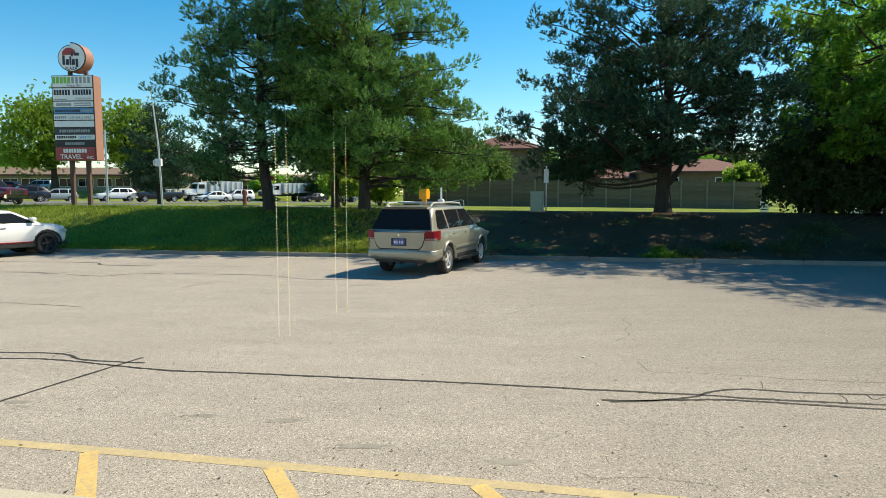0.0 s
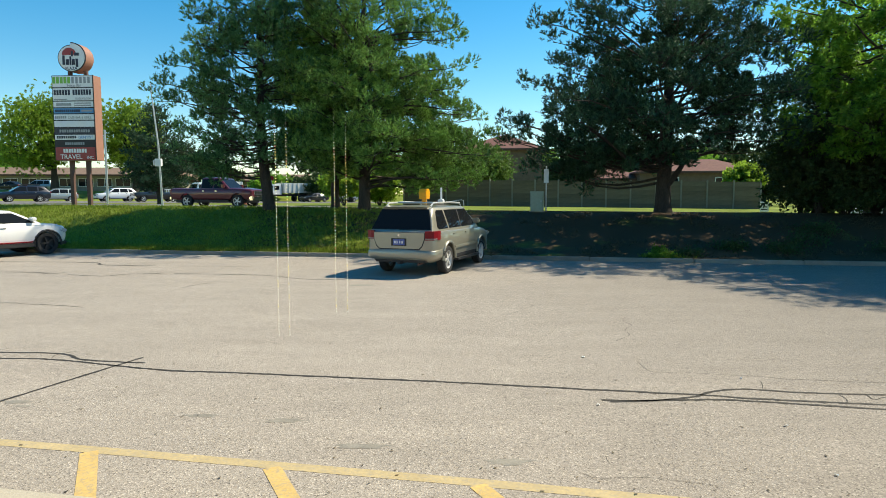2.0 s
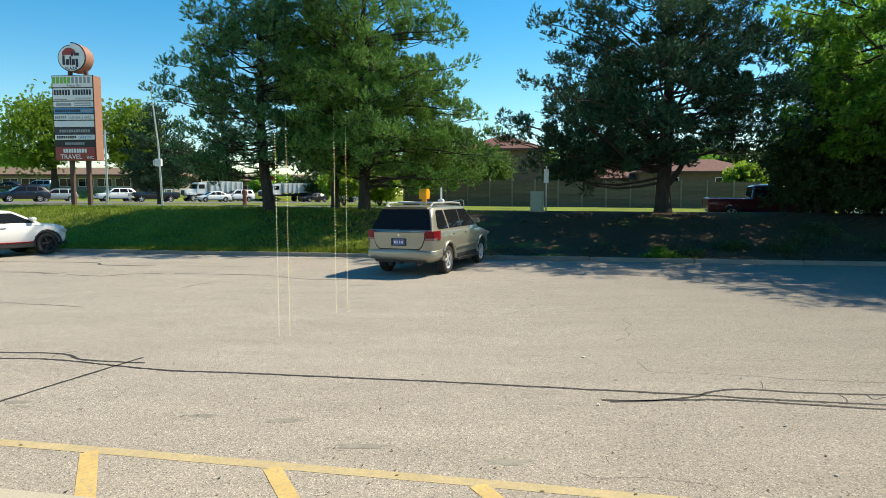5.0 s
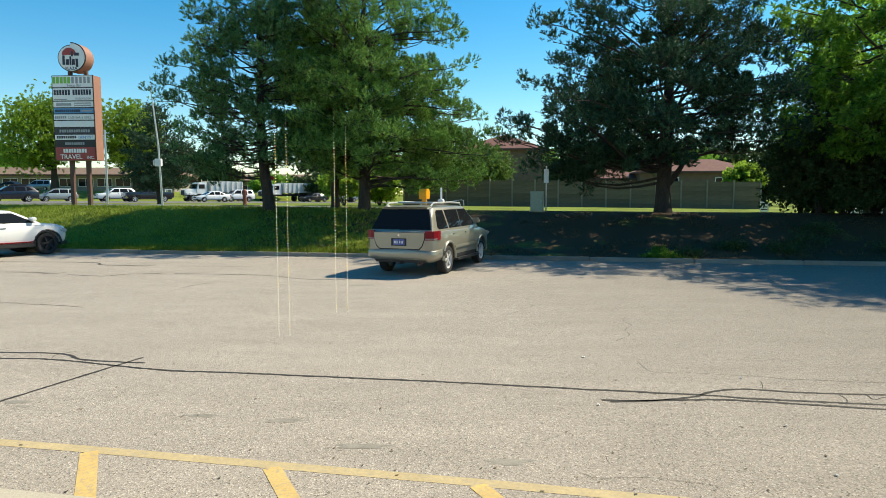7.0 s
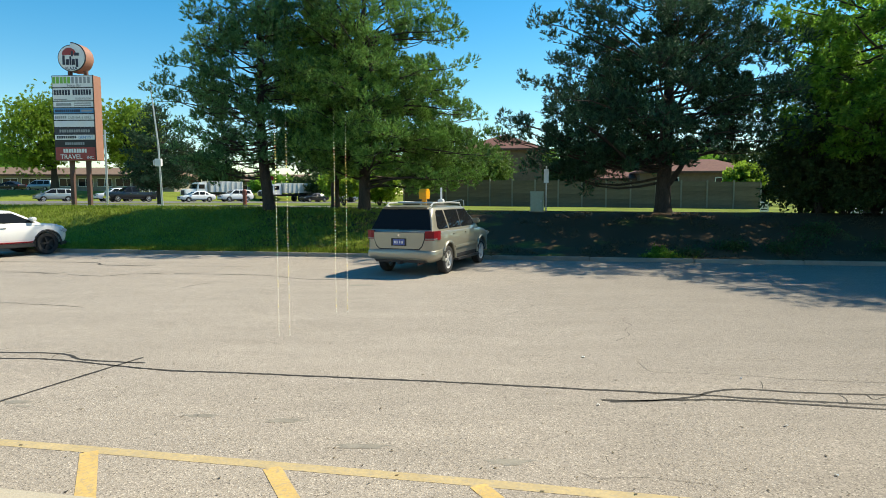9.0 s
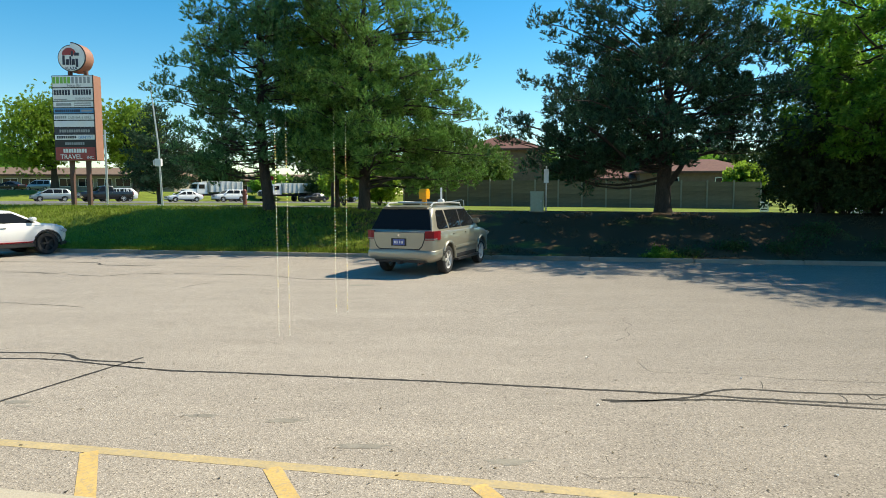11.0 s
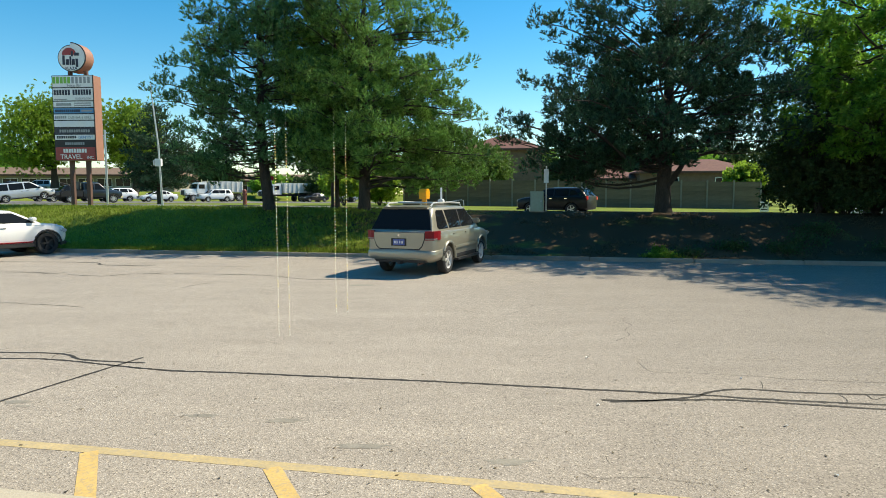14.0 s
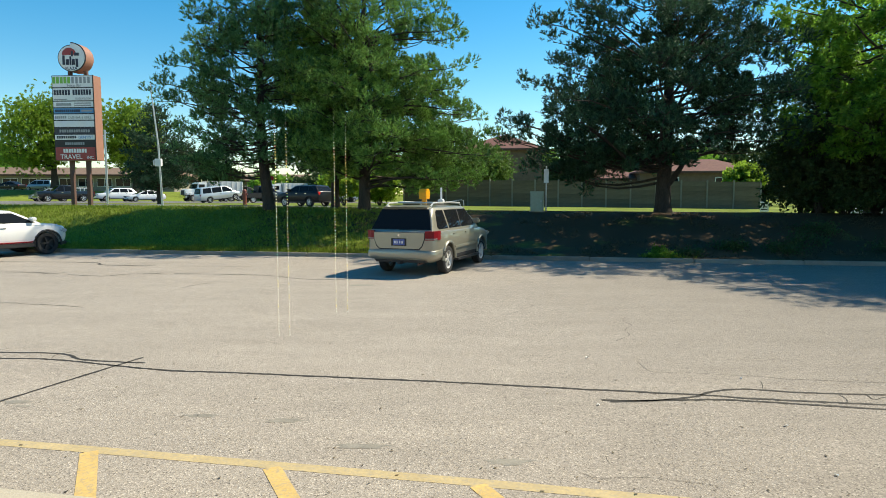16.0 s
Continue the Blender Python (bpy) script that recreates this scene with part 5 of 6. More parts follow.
CROSS = dict(SUV, rear=-1.42 * SHORT, front=1.33 * SHORT, stations=[(x * SHORT, a, b, c) for x, a, b, c in SUV["stations"]],
             cabin=(1.10, 1.58, -2.36 * SHORT, -1.9 * SHORT, 1.2 * SHORT, 0.3 * SHORT, 0.86, 0.68), rear_glass=(1.15, 1.5),
             panes=[[(x * SHORT, k) for x, k in pane] for pane in CROSSOVER["panes"]], handles=(-0.97, -0.05))
black_suv = car("sport_utility_car", "black sport utility car driving past the fence", CROSS, BLACKP, lane_at("black", 0), lit=True)
tow = tow_truck("slate blue tow truck hauling a silver minivan", lane_at("away", -22))
van = car("minivan", "silver minivan towed with its nose raised", VAN, PALE, lane_at("away", -27.4))
car("saloon_car", "black saloon car parked on the lot across the street", SEDAN, BLACKP, pose(-69.5, 102, ground_z(-69.5, 102) + 0.02, 0, 0, 170))
car("minivan", "pale blue van parked on the lot across the street", VAN, paint("pale_blue_paint", (0.2, 0.28, 0.34)), pose(-67.0, 106, ground_z(-67, 106) + 0.02, 0, 0, 172))
car("saloon_car", "white saloon car parked behind dark shrubs", SEDAN, WHITE, on_road(30.6, 44.2, 184))


# ---- plaza sign ----
def lettering(name, text, size, x, y, z, material, parent, depth=0.006, squeeze=1.0):
    cu = bpy.data.curves.new(name, "FONT")
    cu.body, cu.size, cu.extrude, cu.align_x = text, size, depth, "CENTER"
    cu.resolution_u = 2
    ob = new("tmp", cu)
    bpy.context.view_layer.update()
    me = bpy.data.meshes.new_from_object(ob.evaluated_get(bpy.context.evaluated_depsgraph_get()))
    bpy.data.objects.remove(ob)
    me.materials.clear()
    me.materials.append(material)
    o = new(name, me)
    o.parent = parent
    o.matrix_basis = pose(x, y, z, 90, 0, 0) @ Matrix.Diagonal((squeeze, 1, 1, 1))
    return o


def build_sign():
    sg = thing("plaza_sign", "tall brown plaza pylon sign with white tenant panels", "sign", at=pose(-17.82, 31.0, ground_z(-17.8, 31) - 0.05, 0, 0, -4))
    z0 = sg.matrix_basis.translation.z
    b, t = 3.66 - z0, 7.72 - z0
    w, d = 1.04, 0.62
    panel_mats = {"white": mat("sign_white", (0.78, 0.8, 0.8), rough=0.4, vary=0.06), "blue": mat("sign_blue", (0.05, 0.26, 0.5), rough=0.4, vary=0.08), "navy": mat("sign_navy", (0.015, 0.02, 0.04), rough=0.4, vary=0.1), "red": mat("sign_red", (0.34, 0.03, 0.03), rough=0.4, vary=0.08), "black": M["black"], "green": mat("sign_green", (0.18, 0.48, 0.06), rough=0.4, vary=0.05), "ink": mat("sign_ink", (0.02, 0.025, 0.05), rough=0.5, vary=0.1), "grey": mat("sign_grey", (0.3, 0.32, 0.33), rough=0.5, vary=0.1)}
    P = panel_mats
    part("cabinet", box(-w, w, 0, d, b, t, 0.02), M["terracotta"], sg)
    part("face_frame", box(-w, w, -0.012, 0.02, b, t, 0.004), M["black"], sg)
    for x in (-0.42, 0.42):
        part("post", box(x - 0.09, x + 0.09, d / 2 - 0.09, d / 2 + 0.09, 0, b + 0.05, 0.01), M["rust"], sg)
    cuts = [0, 0.144, 0.30, 0.378, 0.45, 0.526, 0.61, 0.69, 0.76, 0.837, 1.0]
    cols = ["white", "white", "white", "blue", "white", "white", "navy", "white", "black", "red"]
    H = t - b
    Z = lambda k: t - k * H
    panels = []
    for i, c in enumerate(cols):
        panels.append(part("tenant_panel", box(-w + 0.04, w - 0.04, -0.03, -0.008, Z(cuts[i + 1]) + 0.025, Z(cuts[i]) - 0.025, 0.004), P[c], sg, {"blue": "blue panel", "red": "red panel", "navy": "navy panel", "black": "black panel"}.get(c, "white panel")))
    y = -0.034

    def bar(i, x0, x1, k0, k1, m):
        part("lettering_bar", box(x0, x1, y - 0.004, y + 0.006, Z(k1), Z(k0)), P[m], panels[i])

    def letters(i, x0, x1, k0, k1, m, n, gap=0.25):
        """Brand names stay plain upright bars."""
        step = (x1 - x0) / n
        for j in range(n):
            bar(i, x0 + j * step, x0 + j * step + step * (1 - gap), k0, k1, m)
    letters(0, -0.98, -0.05, 0.02, 0.095, "green", 5)
    letters(0, -0.03, 0.97, 0.02, 0.095, "grey", 5, 0.4)
    lettering("lettering", "Juice Bar", 0.2, 0.1, y, Z(0.133), P["grey"], panels[0])
    letters(1, -0.95, -0.1, 0.168, 0.23, "ink", 6)
    letters(1, 0.0, 0.95, 0.168, 0.23, "ink", 7)
    lettering("lettering", "ristorante", 0.2, 0.5, y, Z(0.285), P["grey"], panels[1])
    bar(1, -0.95, -0.3, 0.275, 0.287, "grey")
    bar(2, -0.85, -0.1, 0.325, 0.355, "grey")
    bar(2, 0.05, 0.9, 0.32, 0.333, "grey")
    bar(2, 0.05, 0.9, 0.345, 0.36, "grey")
    letters(3, -0.92, 0.35, 0.40, 0.43, "ink", 12)
    bar(3, 0.4, 0.95, 0.405, 0.425, "grey")
    letters(4, -0.95, -0.35, 0.475, 0.505, "grey", 6)
    lettering("lettering", "CAFE BAR & GRILL", 0.17, 0.3, y, Z(0.508), P["grey"], panels[4], squeeze=0.85)
    letters(6, -0.75, 0.8, 0.635, 0.668, "grey", 13)
    letters(7, -0.9, 0.1, 0.71, 0.74, "ink", 9)
    lettering("lettering", "DENTIST", 0.19, 0.56, y, Z(0.742), P["blue"], panels[7])
    letters(8, -0.5, 0.5, 0.785, 0.815, "grey", 9)
    letters(9, -0.6, 0.6, 0.862, 0.908, "white", 9)
    lettering("lettering", "TRAVEL", 0.32, -0.22, y, Z(0.982), P["white"], panels[9])
    lettering("lettering", "INC.", 0.2, 0.76, y, Z(0.982), P["white"], panels[9])
    # round head with a notch at its top
    for x in (-0.3, 0.5):
        part("head_post", box(x - 0.08, x + 0.08, d / 2 - 0.08, d / 2 + 0.08, t - 0.05, t + 0.25, 0.01), M["rust"], sg)
    cx, cz, r = 0.0, t + 0.83, 0.72
    ring = [(cx + r * 1.06 * (1 - 0.17 * k / 360) * math.cos(radians(90 - k)), cz + r * (1 - 0.17 * k / 360) * math.sin(radians(90 - k))) for k in range(0, 361, 10)][::-1]
    head = part("round_head", loft([[(x, 0.0, z) for x, z in ring], [(x, d, z) for x, z in ring]]), M["terracotta"], sg, smooth=30)
    inner = [(cx + (x - cx) * 0.94, cz + (z - cz) * 0.94) for x, z in ring]
    face = part("head_face", loft([[(x, -0.03, z) for x, z in inner], [(x, 0.01, z) for x, z in inner]]), P["white"], head)
    rim = [(cx + (x - cx) * 1.005, cz + (z - cz) * 1.005) for x, z in ring]
    part("head_rim", loft([[(x, -0.015, z) for x, z in rim], [(x, 0.012, z) for x, z in rim]]), M["black"], head)
    dome = [(cx - 0.08 + 0.36 * math.cos(a), cz + 0.12 + 0.34 * math.sin(a)) for a in [radians(k) for k in range(0, 181, 15)]]
    part("logo_shape", loft([[(x, -0.042, z) for x, z in dome], [(x, -0.031, z) for x, z in dome]]), P["red"], face)
    for j, (x0, x1, z0_, z1_) in enumerate(((-0.42, -0.3, -0.35, 0.1), (-0.24, -0.1, -0.35, -0.08), (-0.06, 0.02, -0.35, 0.05), (0.06, 0.2, -0.35, -0.08), (0.24, 0.36, -0.45, -0.06), (0.02, 0.12, 0.05, 0.3), (0.18, 0.42, 0.08, 0.22))):
        part("logo_shape", box(cx + x0, cx + x1, -0.052, -0.043, cz + z0_, cz + z1_), P["ink"], face)
    lettering("lettering", "PLAZA", 0.2, cx, -0.036, cz - 0.58, P["ink"], face)


build_sign()


# ---- street furniture ----
def build_furniture():
    p = thing("street_lamp", "pale tapered steel lamp pole with a control box", "street lamp", at=pose(-13.4, 30.2, ground_z(-13.4, 30.2) - 0.05))
    part("pole", tube([(0.05, 0, 0), (-0.05, 0, 3.0), (-0.33, 0, 5.85)], [0.052, 0.042, 0.022], 12), M["galv"], p, smooth=40)
    part("control_box", box(-0.14, 0.16, -0.26, -0.08, 2.0, 2.35, 0.02), M["white"], p)
    part("bracket", box(-0.32, -0.1, -0.05, 0.05, 2.05, 2.3, 0.02), M["galv"], p)
    p = thing("street_lamp", "slim pale steel lamp pole across the road", "street lamp", at=pose(-31.7, 60, ground_z(-31.7, 60) - 0.05))
    part("pole", cyl(0.11, 6.9, 12, 0.08, m=Matrix.Translation((0, 0, 3.45))), M["galv"], p, smooth=40)
    part("cap", cyl(0.1, 0.06, 12, m=Matrix.Translation((0, 0, 6.9))), M["galv"], p)
    c = thing("utility_cabinet", "green metal utility cabinet on a concrete pad", "utility cabinet", at=pose(3.86, 26.0, ground_z(3.86, 26.0) - 0.04, 0, 0, -12))
    part("pad", box(-0.3, 0.3, -0.3, 0.3, 0, 0.06, 0.02), M["concrete"], c)
    part("housing", box(-0.26, 0.26, -0.25, 0.25, 0.05, 0.82, 0.02), M["green_box"], c)
    part("lid", box(-0.28, 0.28, -0.27, 0.27, 0.8, 0.86, 0.015), M["green_box"], c)
    part("door", box(-0.22, 0.22, -0.266, -0.25, 0.12, 0.76, 0.006), M["green_box"], c)
    part("hasp", box(0.15, 0.19, -0.28, -0.262, 0.42, 0.5, 0.005), M["galv"], c)
    s = thing("sign_post", "steel post with a small white sign", "sign", at=pose(4.24, 26.1, ground_z(4.24, 26.1) - 0.05, 0, 0, -20))
    part("post", box(-0.025, 0.025, -0.025, 0.025, 0, 1.9, 0.006), M["galv"], s)
    part("sign_plate", box(-0.1, 0.1, -0.04, -0.026, 1.22, 1.78, 0.01), M["white"], s)
    h = thing("bollard", "rusty red steel bollard on the grass island", "bollard", at=pose(-14.84, 47.5, road_z(-14.84, 47.5) + 0.12))
    part("post", lathe([(0.0, 0.0), (0.17, 0.0), (0.17, 0.06), (0.14, 0.08), (0.14, 0.95), (0.16, 0.97), (0.16, 1.05), (0.1, 1.14), (0.0, 1.17)], 16), M["hydrant"], h, smooth=40, at=Matrix.Rotation(radians(90), 4, "X"))
    part("cap", cyl(0.06, 0.4, 10, m=Matrix.Translation((0, 0, 0.8)) @ Matrix.Rotation(radians(90), 4, "Y")), M["hydrant"], h)
    n = thing("notice_board", "small white notice on a short stake", "notice", at=pose(22.8, 45, road_z(22.8, 45) - 0.03, 0, 0, -20))
    part("stake", box(-0.03, 0.03, -0.03, 0.03, 0, 1.1, 0.005), M["galv"], n)
    bd = part("board", box(-0.28, 0.28, -0.06, -0.03, 0.42, 1.14, 0.01), M["white"], n)
    for x0, x1, z0, z1 in ((-0.2, 0.05, 0.85, 1.05), (-0.05, 0.2, 0.72, 0.8), (-0.2, 0.2, 0.55, 0.62)):
        part("lettering_bar", box(x0, x1, -0.066, -0.058, z0, z1), M["black"], bd)
    st = thing("stop_sign", "red octagonal stop sign across the street", "sign", at=pose(-20.2, 75, road_z(-20.2, 75) - 0.05))
    part("post", box(-0.04, 0.04, -0.04, 0.04, 0, 3.2, 0.005), M["galv"], st)
    part("plate", cyl(0.3, 0.04, 8, m=Matrix.Translation((0, -0.06, 3.0)) @ Matrix.Rotation(radians(90), 4, "X") @ Matrix.Rotation(radians(22.5), 4, "Z")), M["red_lens"], st)


M["hydrant"] = mat("hydrant_red", (0.2, 0.05, 0.03), rough=0.6, vary=0.25)
build_furniture()


# ---- houses ----
M["drab"] = mat("drab_wall", (0.26, 0.24, 0.2), rough=0.9, vary=0.2, scale=1)
def house(name, label, at, w, d, eave, ridge, wall_m, roof_m, windows, chimney=None, hip=1.0, over=0.5):
    ob = thing(name, label, "house", "houses beyond the fence", at)
    part("wall", box(-w / 2, w / 2, 0, d, -1.5, eave, 0.01), wall_m, ob)
    e = [(-w / 2 - over, -over), (w / 2 + over, -over), (w / 2 + over, d + over), (-w / 2 - over, d + over)]
    rx = w / 2 + over - hip * (d / 2 + over)
    bm = bmesh.new()
    lo = [bm.verts.new((x, y, eave - 0.02)) for x, y in e]
    mid = [bm.verts.new((x, y, eave + 0.16)) for x, y in e]
    top = [bm.verts.new((-rx, d / 2, ridge)), bm.verts.new((rx, d / 2, ridge))]
    bm.faces.new(lo[::-1])
    for i in range(4):
        bm.faces.new((lo[i], lo[(i + 1) % 4], mid[(i + 1) % 4], mid[i]))
    bm.faces.new((mid[0], mid[1], top[1], top[0]))
    bm.faces.new((mid[1], mid[2], top[1]))
    bm.faces.new((mid[2], mid[3], top[0], top[1]))
    bm.faces.new((mid[3], mid[0], top[0]))
    part("roof", bm, roof_m, ob)
    part("fascia", box(-w / 2 - over, w / 2 + over, -over - 0.04, -over + 0.01, eave - 0.1, eave + 0.17), M["white"] if wall_m is M["stucco"] else M["rust"], ob)
    for x, z, ww, hh in windows:
        f = part("window", box(x - ww / 2, x + ww / 2, -0.05, 0.03, z, z + hh, 0.01), M["white"], ob)
        part("pane", box(x - ww / 2 + 0.08, x - 0.04, -0.06, -0.045, z + 0.08, z + hh - 0.08), M["glass"], f)
        part("pane", box(x + 0.04, x + ww / 2 - 0.08, -0.06, -0.045, z + 0.08, z + hh - 0.08), M["glass"], f)
    if chimney:
        c = part("chimney", box(chimney - 0.45, chimney + 0.45, d / 2 - 0.5, d / 2 + 0.4, eave, ridge + 0.9, 0.02), M["brick"], ob)
        part("chimney_cap", box(chimney - 0.52, chimney + 0.52, d / 2 - 0.57, d / 2 + 0.47, ridge + 0.86, ridge + 1.0, 0.02), M["concrete"], c)
    return ob


house("house", "two-storey brown brick house with a red hipped roof", pose(7.4, 80, 0.8, 0, 0, -8), 10, 9, 6.8, 9.0, M["brick"], M["roof"], [(-0.2, 2.7, 1.6, 1.1)], -4.6)
house("house", "low brown house with a red shingle roof behind the fence", pose(29.0, 72, 0.6, 0, 0, -8), 13, 8, 3.9, 5.6, M["brick"], M["roof"], [(-3, 2.2, 1.6, 1.2), (2.5, 2.2, 1.6, 1.2)], -4.2)
house("house", "low brick bungalow with a dull red roof behind the fence", pose(20.0, 76, 0.6, 0, 0, -8), 9, 8, 3.2, 4.7, M["brick"], M["roof"], [(-2, 1.9, 1.8, 1.1)])
house("low_building", "long low building with a brown roof and a window band", pose(-72, 112, 2.4, 0, 0, 4), 48, 10, 3.0, 4.6, M["drab"], M["roof_b"], [(-20 + 3.2 * i, 1.0, 2.6, 1.5) for i in range(13)], hip=0.6, over=1.2)
house("low_building", "low building with a brown roof behind the trucks", pose(-33, 124, 1.6, 0, 0, 0), 34, 10, 3.0, 4.5, M["drab"], M["roof_b"], [(-13 + 3.4 * i, 0.9, 2.2, 1.4) for i in range(8)], hip=0.6, over=1.0)

# ---- more planting ----
limbed_tree("pine_tree", -25.0, 56.0, 9.0, 0.2, [(1.6, 2.6), (4, 3.0), (6.5, 2.4), (9, 0.2)], [(1.6, 2.6), (4, 3.0), (6.5, 2.4), (9, 0.2)], 41, "dark green pine on the island between the streets", M["needle_d"], per=7, spacing=0.16, needle=(0.2, 0.06, 0.8), group="pines across the road")
broadleaf("leafy_tree", 3.6, 65.5, 6.4, 0.12, 3.9, 2.0, 43, "sunlit leafy tree overhanging the fence", M["leaf_m"], 0.17, 280, road_z(5, 65))
broadleaf("leafy_tree", -0.5, 67.5, 7.0, 0.12, 3.8, 2.2, 47, "green leafy tree behind the fence", M["leaf_d"], 0.2, 200, road_z(0.6, 67))
# sunlit look of these two shrubs comes from the bright leaf colour
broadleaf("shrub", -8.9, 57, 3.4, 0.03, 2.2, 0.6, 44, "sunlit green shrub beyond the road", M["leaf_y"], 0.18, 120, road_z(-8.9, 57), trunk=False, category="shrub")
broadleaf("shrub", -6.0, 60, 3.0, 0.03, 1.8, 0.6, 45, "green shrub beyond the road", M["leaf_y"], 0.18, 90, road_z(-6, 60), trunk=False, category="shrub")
broadleaf("leafy_tree", -1.5, 57, 6.5, 0.08, 2.4, 2.6, 46, "thin leafy sapling before the fence", M["leaf_d"], 0.18, 130, road_z(-1.5, 57))
# canopy shade is put into the leaf colour; rear three added to block light
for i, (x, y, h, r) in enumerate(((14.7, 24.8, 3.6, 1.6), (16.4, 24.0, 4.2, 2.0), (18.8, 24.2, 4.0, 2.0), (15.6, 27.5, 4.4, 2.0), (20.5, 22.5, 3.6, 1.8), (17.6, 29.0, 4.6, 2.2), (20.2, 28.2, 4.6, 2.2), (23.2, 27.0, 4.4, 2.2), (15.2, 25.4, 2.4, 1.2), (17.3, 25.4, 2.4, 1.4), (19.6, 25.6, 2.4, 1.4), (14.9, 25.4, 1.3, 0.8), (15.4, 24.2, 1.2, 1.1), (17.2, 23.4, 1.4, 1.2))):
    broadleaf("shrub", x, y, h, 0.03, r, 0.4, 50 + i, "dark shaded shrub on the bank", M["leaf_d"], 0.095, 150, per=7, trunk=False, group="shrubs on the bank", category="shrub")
broadleaf("leafy_tree", 21.5, 32.0, 11.5, 0.25, 4.2, 3.0, 61, "tall leafy tree behind the bank", M["leaf"], 0.15, 260, group="")
broadleaf("leafy_tree", 27.4, 58.5, 4.2, 0.1, 1.9, 1.5, 62, "bright leafy tree over the fence end", M["leaf_y"], 0.2, 150, road_z(25, 58))
for i, (x, y, h, r) in enumerate(((28, 96, 8, 5.5), (21, 100, 8, 5.5), (35, 92, 8.5, 5.5), (-38, 110, 4.2, 4), (-29, 108, 3.8, 3.6), (-21, 106, 4.2, 4), (-14, 96, 4.4, 3.4), (49, 97, 9, 6), (-12, 128, 9, 6), (2, 118, 8.5, 5.5), (16, 110, 9, 6), (40, 100, 10, 6.5), (52, 84, 11, 6), (-52, 132, 9, 6), (-88, 126, 11, 7), (-24, 140, 10, 7))):
    broadleaf("leafy_tree", x, y, h, 0.3, r, 2.0, 70 + i, "distant green leafy tree beyond the houses", M["leaf_d" if i % 2 else "leaf"], 0.42, 150, ground_z(x, y), group="distant trees")


# weeds take the dark leaf copy, so the bank's shade is in their colour
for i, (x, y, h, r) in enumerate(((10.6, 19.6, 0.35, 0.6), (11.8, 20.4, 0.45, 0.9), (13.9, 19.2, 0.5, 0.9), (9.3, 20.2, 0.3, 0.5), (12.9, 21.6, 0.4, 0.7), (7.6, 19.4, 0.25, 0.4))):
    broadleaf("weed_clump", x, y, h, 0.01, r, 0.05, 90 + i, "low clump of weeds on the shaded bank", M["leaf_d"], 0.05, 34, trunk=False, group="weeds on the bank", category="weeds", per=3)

# the sun on this clump is put into its bright leaf colour
broadleaf("weed_clump", 6.6, kerb_y(6.6) + 0.5, 0.32, 0.01, 0.26, 0.05, 99, "bright sunlit clump of weeds by the kerb", M["leaf_y"], 0.05, 40, trunk=False, group="weeds on the bank", category="weeds", per=4)


def build_grass():
    rnd = np.random.default_rng(5)
    n = 42000
    xs = rnd.uniform(-24, 19, n)
    ss = np.concatenate([rnd.uniform(0.2, 8.5, n * 3 // 4), rnd.uniform(0.18, 1.2, n - n * 3 // 4)])
    tuft = slice(0, 260)
    xs[tuft], ss[tuft] = rnd.normal(6.6, 0.28, 260), rnd.uniform(0.25, 0.7, 260)
    keep = (xs < 0.5) | (np.arange(n) < 260)
    xs, ss = xs[keep], ss[keep]
    n = len(xs)
    pts = [(x, kerb_y(x) + s, ground_z(x, kerb_y(x) + s)) for x, s in zip(xs, ss)]
    vs, fs = blades(pts, [(0, 0, 1)] * n, 4, 0.11, 0.022, rnd, 0.5, 1.0)
    ob = new("grass", leaf_mesh("grass", vs, fs, M["blade"]))
    tagged(ob, "uneven grass blades covering the bank", "grass", kind="stuff")
    # dry needles and wisps on the bare eastern bank
    n = 9000
    xs = rnd.uniform(-8, 19, n)
    ss = rnd.uniform(0.3, 6.2, n)
    lumps = np.array([noise.noise((x * 0.7, s * 0.7, 9)) for x, s in zip(xs, ss)])
    xs, ss = xs[lumps > 0.05], ss[lumps > 0.05]
    pts = [(x, kerb_y(x) + s, ground_z(x, kerb_y(x) + s) + 0.012) for x, s in zip(xs, ss)]
    vs, fs = blades(pts, [(0, 0, 0.25)] * len(pts), 4, 0.13, 0.018, rnd, 0.8, 0.6)
    ob = new("needle_litter", leaf_mesh("needle_litter", vs, fs, M["straw"]))
    tagged(ob, "dry needles and wisps strewn on bare soil", "needle litter", kind="stuff")


build_grass()

# ---- plaza side behind the viewpoint ----
walk_slab = new("pavement", mesh_of("pavement", loft([[(-20, -4.0, -0.02), (-20, 7.17, -0.02), (-20, 7.17, 0.13), (-20, -4, 0.13)], [(12, -4.0, -0.02), (12, 1.08, -0.02), (12, 1.08, 0.13), (12, -4, 0.13)]]), M["walk"]))
tagged(walk_slab, "pale concrete pavement along the plaza", "pavement", kind="structure")


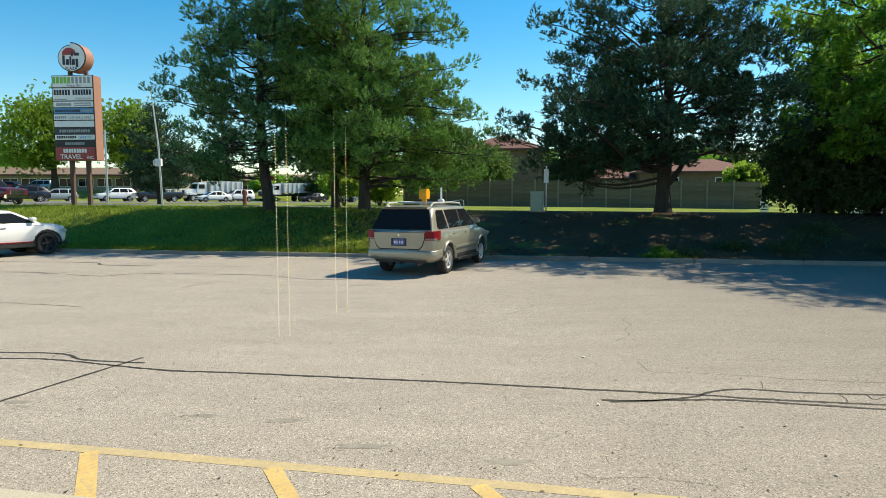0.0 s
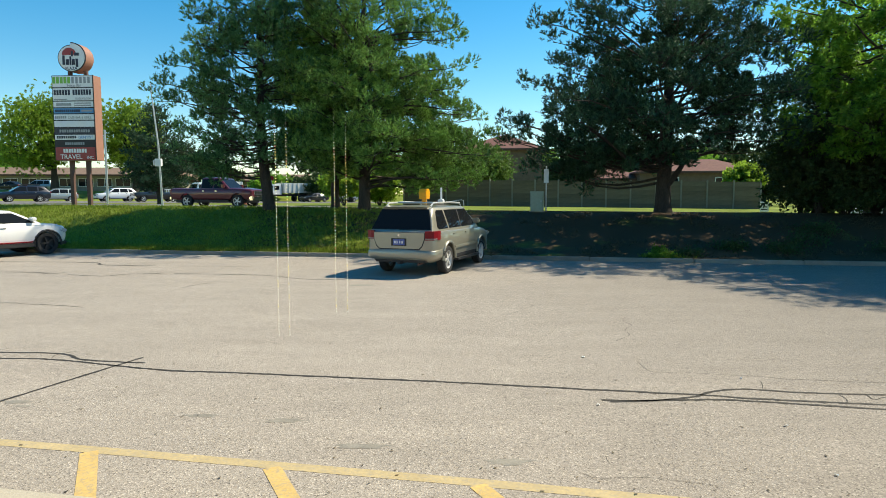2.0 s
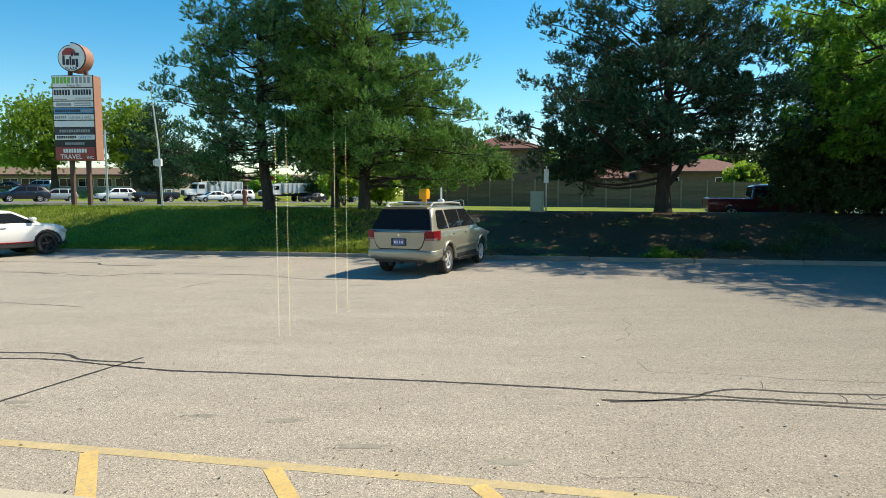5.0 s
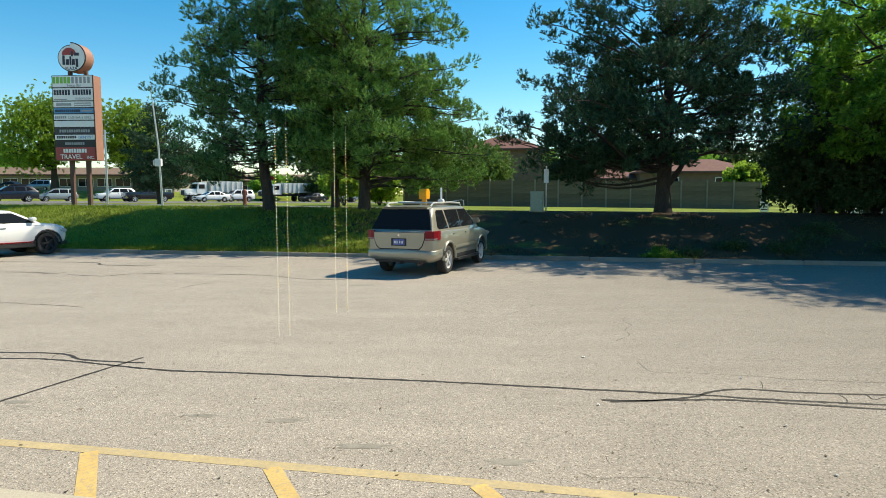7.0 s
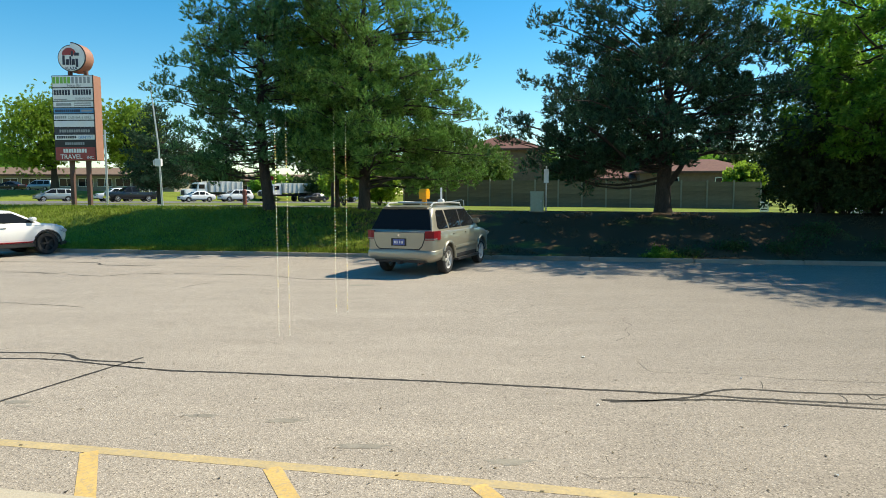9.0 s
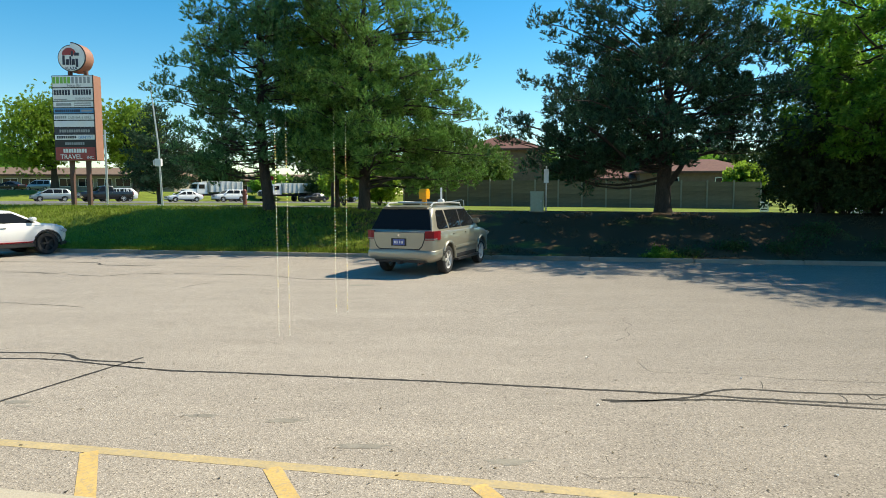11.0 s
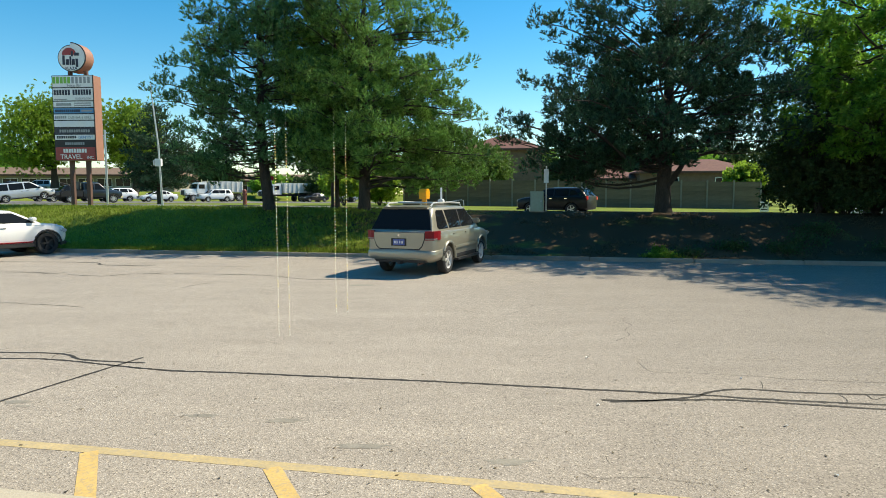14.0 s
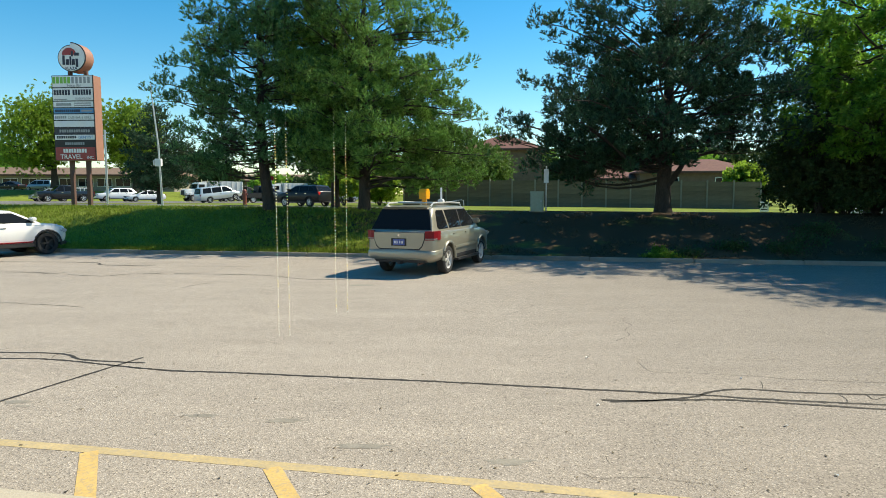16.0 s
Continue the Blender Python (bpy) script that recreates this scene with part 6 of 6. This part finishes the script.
def build_shop():
    """The plain room from whose window the car park is seen."""
    def slab(name, label, category, *b):
        bm = bmesh.new()
        for c in b:
            box(*c, bm=bm)
        tagged(new(name, mesh_of(name, bm, M["stucco"])), label, category, kind="structure")
    slab("wall_front", "plain plaza wall round a wide window opening", "wall", (-14, -2.5, 1.0, 1.2, 0.1, 4.6), (2.5, 14, 1.0, 1.2, 0.1, 4.6), (-2.5, 2.5, 1.0, 1.2, 2.5, 4.6), (-2.5, 2.5, 1.0, 1.2, 0.1, 0.9))
    slab("wall_back", "plain back wall of the room", "wall", (-4, 4, -3.7, -3.5, 0.1, 3.2))
    slab("wall_west", "plain side wall of the room", "wall", (-4.2, -4, -3.7, 1.0, 0.1, 3.2))
    slab("wall_east", "plain side wall of the room", "wall", (4, 4.2, -3.7, 1.0, 0.1, 3.2))
    slab("ceiling", "plain ceiling of the room", "ceiling", (-4.2, 4.2, -3.7, 1.0, 3.2, 3.35))


build_shop()


# bead chains inside the window; their glow stands in for reflections in the glass
def bead_chains():
    beads = {}
    for k, c in enumerate(((0.9, 0.75, 0.2), (0.9, 0.85, 0.7), (0.85, 0.85, 0.8), (0.3, 0.8, 0.4), (0.9, 0.35, 0.3))):
        bm = bmesh.new()
        bmesh.ops.create_icosphere(bm, subdivisions=1, radius=0.00085)
        beads[k] = mesh_of("bead", bm, mat("bead_reflection", c, rough=0.3, vary=0.02, glow=0.55))
    rnd = random.Random(4)
    for x, hi, lo in STRINGS:
        st = thing("bead_chain", "thin hanging chain of tiny glowing beads in place of a window reflection", "light string", "strings of lights in the window", pose(x, 1.04, 2.5))
        part("cord", tube([(0, 0, 0.02), (0, 0, lo - 2.5)], [0.00004, 0.00004], 3), M["white"], st)
        z = hi
        while z > lo:
            k = rnd.choice((0, 0, 0, 1, 1, 2, 3, 4)) if z > 1.9 else rnd.choice((0, 1, 2, 2))
            part("bead", beads[k], None, st, at=pose(0, 0, z - 2.5))
            z -= 0.0048


STRINGS = ((-0.2735, 2.098, 1.765), (-0.2555, 2.098, 1.765), (-0.1775, 2.085, 1.803), (-0.1585, 2.085, 1.803))
bead_chains()


# litter on the asphalt
def litter(label, at, r):
    bm = bmesh.new()
    vs = [bm.verts.new((r * math.cos(a) * k, 0.5 * r * math.sin(a) * k, 0.004 + 0.006 * ((i * 37) % 3))) for i, (a, k) in enumerate([(j * math.tau / 7, 0.7 + 0.3 * ((j * 5) % 3) / 2) for j in range(7)])]
    bm.faces.new(vs)
    ext = bmesh.ops.extrude_face_region(bm, geom=bm.faces[:])
    for v in ext["geom"]:
        if isinstance(v, bmesh.types.BMVert):
            v.co.z += 0.002
    ob = new("paper_scrap", mesh_of("paper_scrap", bm, M["white"]))
    ob.matrix_basis = at
    return tagged(ob, label, "litter", "scraps on the asphalt")


scrap = litter("small white paper scrap on the asphalt", pose(1.73, 7.66, 0, 0, 0, 20), 0.036)
for sx, sy, turn in ((3.25, 6.75, 60), (1.48, 5.88, 10), (2.97, 5.33, 130), (2.81, 4.36, 85)):
    litter("small pale paper scrap on the asphalt", pose(sx, sy, 0, 0, 0, turn), 0.024)


# ---- what moves ----
def along(points, t):
    """Distance at t from (seconds, metres) pairs, eased through them."""
    ts, ss = [p[0] for p in points], [p[1] for p in points]
    return float(np.interp(t, ts, ss))


def drive(ob, place, points, r):
    """Key a vehicle along place(distance) and turn its wheels by the way it has gone."""
    times = np.linspace(0, 16, 481)
    raw = np.array([along(points, t) for t in times])
    k = 15
    pad = np.concatenate([raw[0] + (raw[1] - raw[0]) * np.arange(-k, 0), raw, raw[-1] + (raw[-1] - raw[-2]) * np.arange(1, k + 1)])
    ker = np.hanning(2 * k + 3)[1:-1]
    dist = np.convolve(pad, ker / ker.sum(), "valid")
    rows = [(t, place(float(s))) for t, s in zip(times[::6], dist[::6])]
    walk(ob, rows)
    hubs = [o for o in ob.children if o.name.split(".")[0] == "wheel"]
    keep = [i for i in range(481) if i in (0, 480) or abs(dist[min(i + 1, 480)] - dist[i - 1]) > 1e-4]
    for hub in hubs:
        x, y, z = hub.matrix_basis.translation
        side = 1 if y > 0 else -1
        rr = z
        spin = []
        for i in keep:
            a = math.degrees((dist[i] - dist[0]) / rr) * side
            spin.append((float(times[i]), pose(x, y, z, 0, 0, 0 if side > 0 else 180) @ pose(0, 0, 0, 0, a % 360, 0)))
        walk(hub, spin)


def black_way(s):
    """Along the road, then slanting over to its far lanes."""
    if s < -8:
        x, y = 18.57 - 0.985 * (s + 8), 29.74 + 0.1 * (s + 8)
        h = 174.0
    else:
        x, y = 11.8 - 0.846 * s, 34.0 + 0.533 * s
        h = 180 - 32.2
    k = smooth01(-14, -3, s)
    return on_road(x, y, 174.0 + (180 - 32.2 - 174.0) * k)


def reverse(lane):
    """Ahead is towards the lane's start."""
    return lambda s: lane_at(lane, -s, 180)


def towed(s):
    m = lane_at("away", s)
    return m @ pose(-1.5, 0, 0) @ pose(0, 0, 0, 0, -6.5, 0) @ pose(1.5, 0, 0)


def motions():
    drive(red_pickup, lambda s: lane_at("red", s), [(-1, -24.24), (0, -13.16), (0.5, -7.9), (1, -3.28), (1.5, 1.21), (2, 5.73), (3.5, 20.15), (4, 26.05), (4.5, 32.0), (6, 49.8), (16, 168.8)], 0.40)
    drive(black_suv, black_way, [(0, -135), (16, 26.3)], 0.36)
    drive(dark_pickup, reverse("near"), [(0, -1.93), (6.0, -1.4), (7.5, -0.4), (8.5, 0.58), (9.2, 1.48), (11.3, 4.62), (12.5, 6.39), (13.4, 7.48), (14.6, 8.4), (16, 8.54)], 0.40)
    drive(sedan, reverse("near"), [(0, -9.26), (6.8, -9.2), (7.5, -8.66), (8.5, -7.5), (9.2, -6.73), (11.3, -5.0), (12.5, -3.4), (13.4, -2.4), (14, -1.91), (16, -0.39)], 0.32)
    drive(jeep, reverse("far"), [(0, -14.4), (8.6, -14.4), (9.2, -14.0), (11.3, -13.1), (12.5, -12.0), (13.4, -11.2), (14.5, -10.9), (16, -10.9)], 0.36)
    drive(navy, reverse("turn"), [(0, 13.26), (6.1, 13.3), (6.6, 13.8), (7.5, 15.04), (8.5, 17.4), (9.5, 21), (11.5, 31), (14, 40), (16, 40)], 0.36)
    drive(hatch, reverse("far"), [(0, 8.43), (7.7, 8.43), (8.5, 8.56), (9.2, 8.77), (11.3, 9.12), (16, 9.12)], 0.31)
    tow_rows = [(0, -26), (11.6, -26), (12.4, -23.5), (13.4, -15.8), (14, -9.7), (14.6, -4.2), (15.3, 2.3), (16, 9.3)]
    drive(tow, lambda s: lane_at("away", s), tow_rows, 0.42)
    drive(van, towed, [(t, s - 5.4) for t, s in tow_rows], 0.34)
    walk(scrap, [(0, pose(1.73, 7.66, 0, 0, 0, 20)), (9.4, pose(1.73, 7.66, 0, 0, 0, 20)), (11.0, pose(1.77, 7.64, 0, 0, 0, 48)), (16, pose(1.77, 7.64, 0, 0, 0, 48))])


motions()
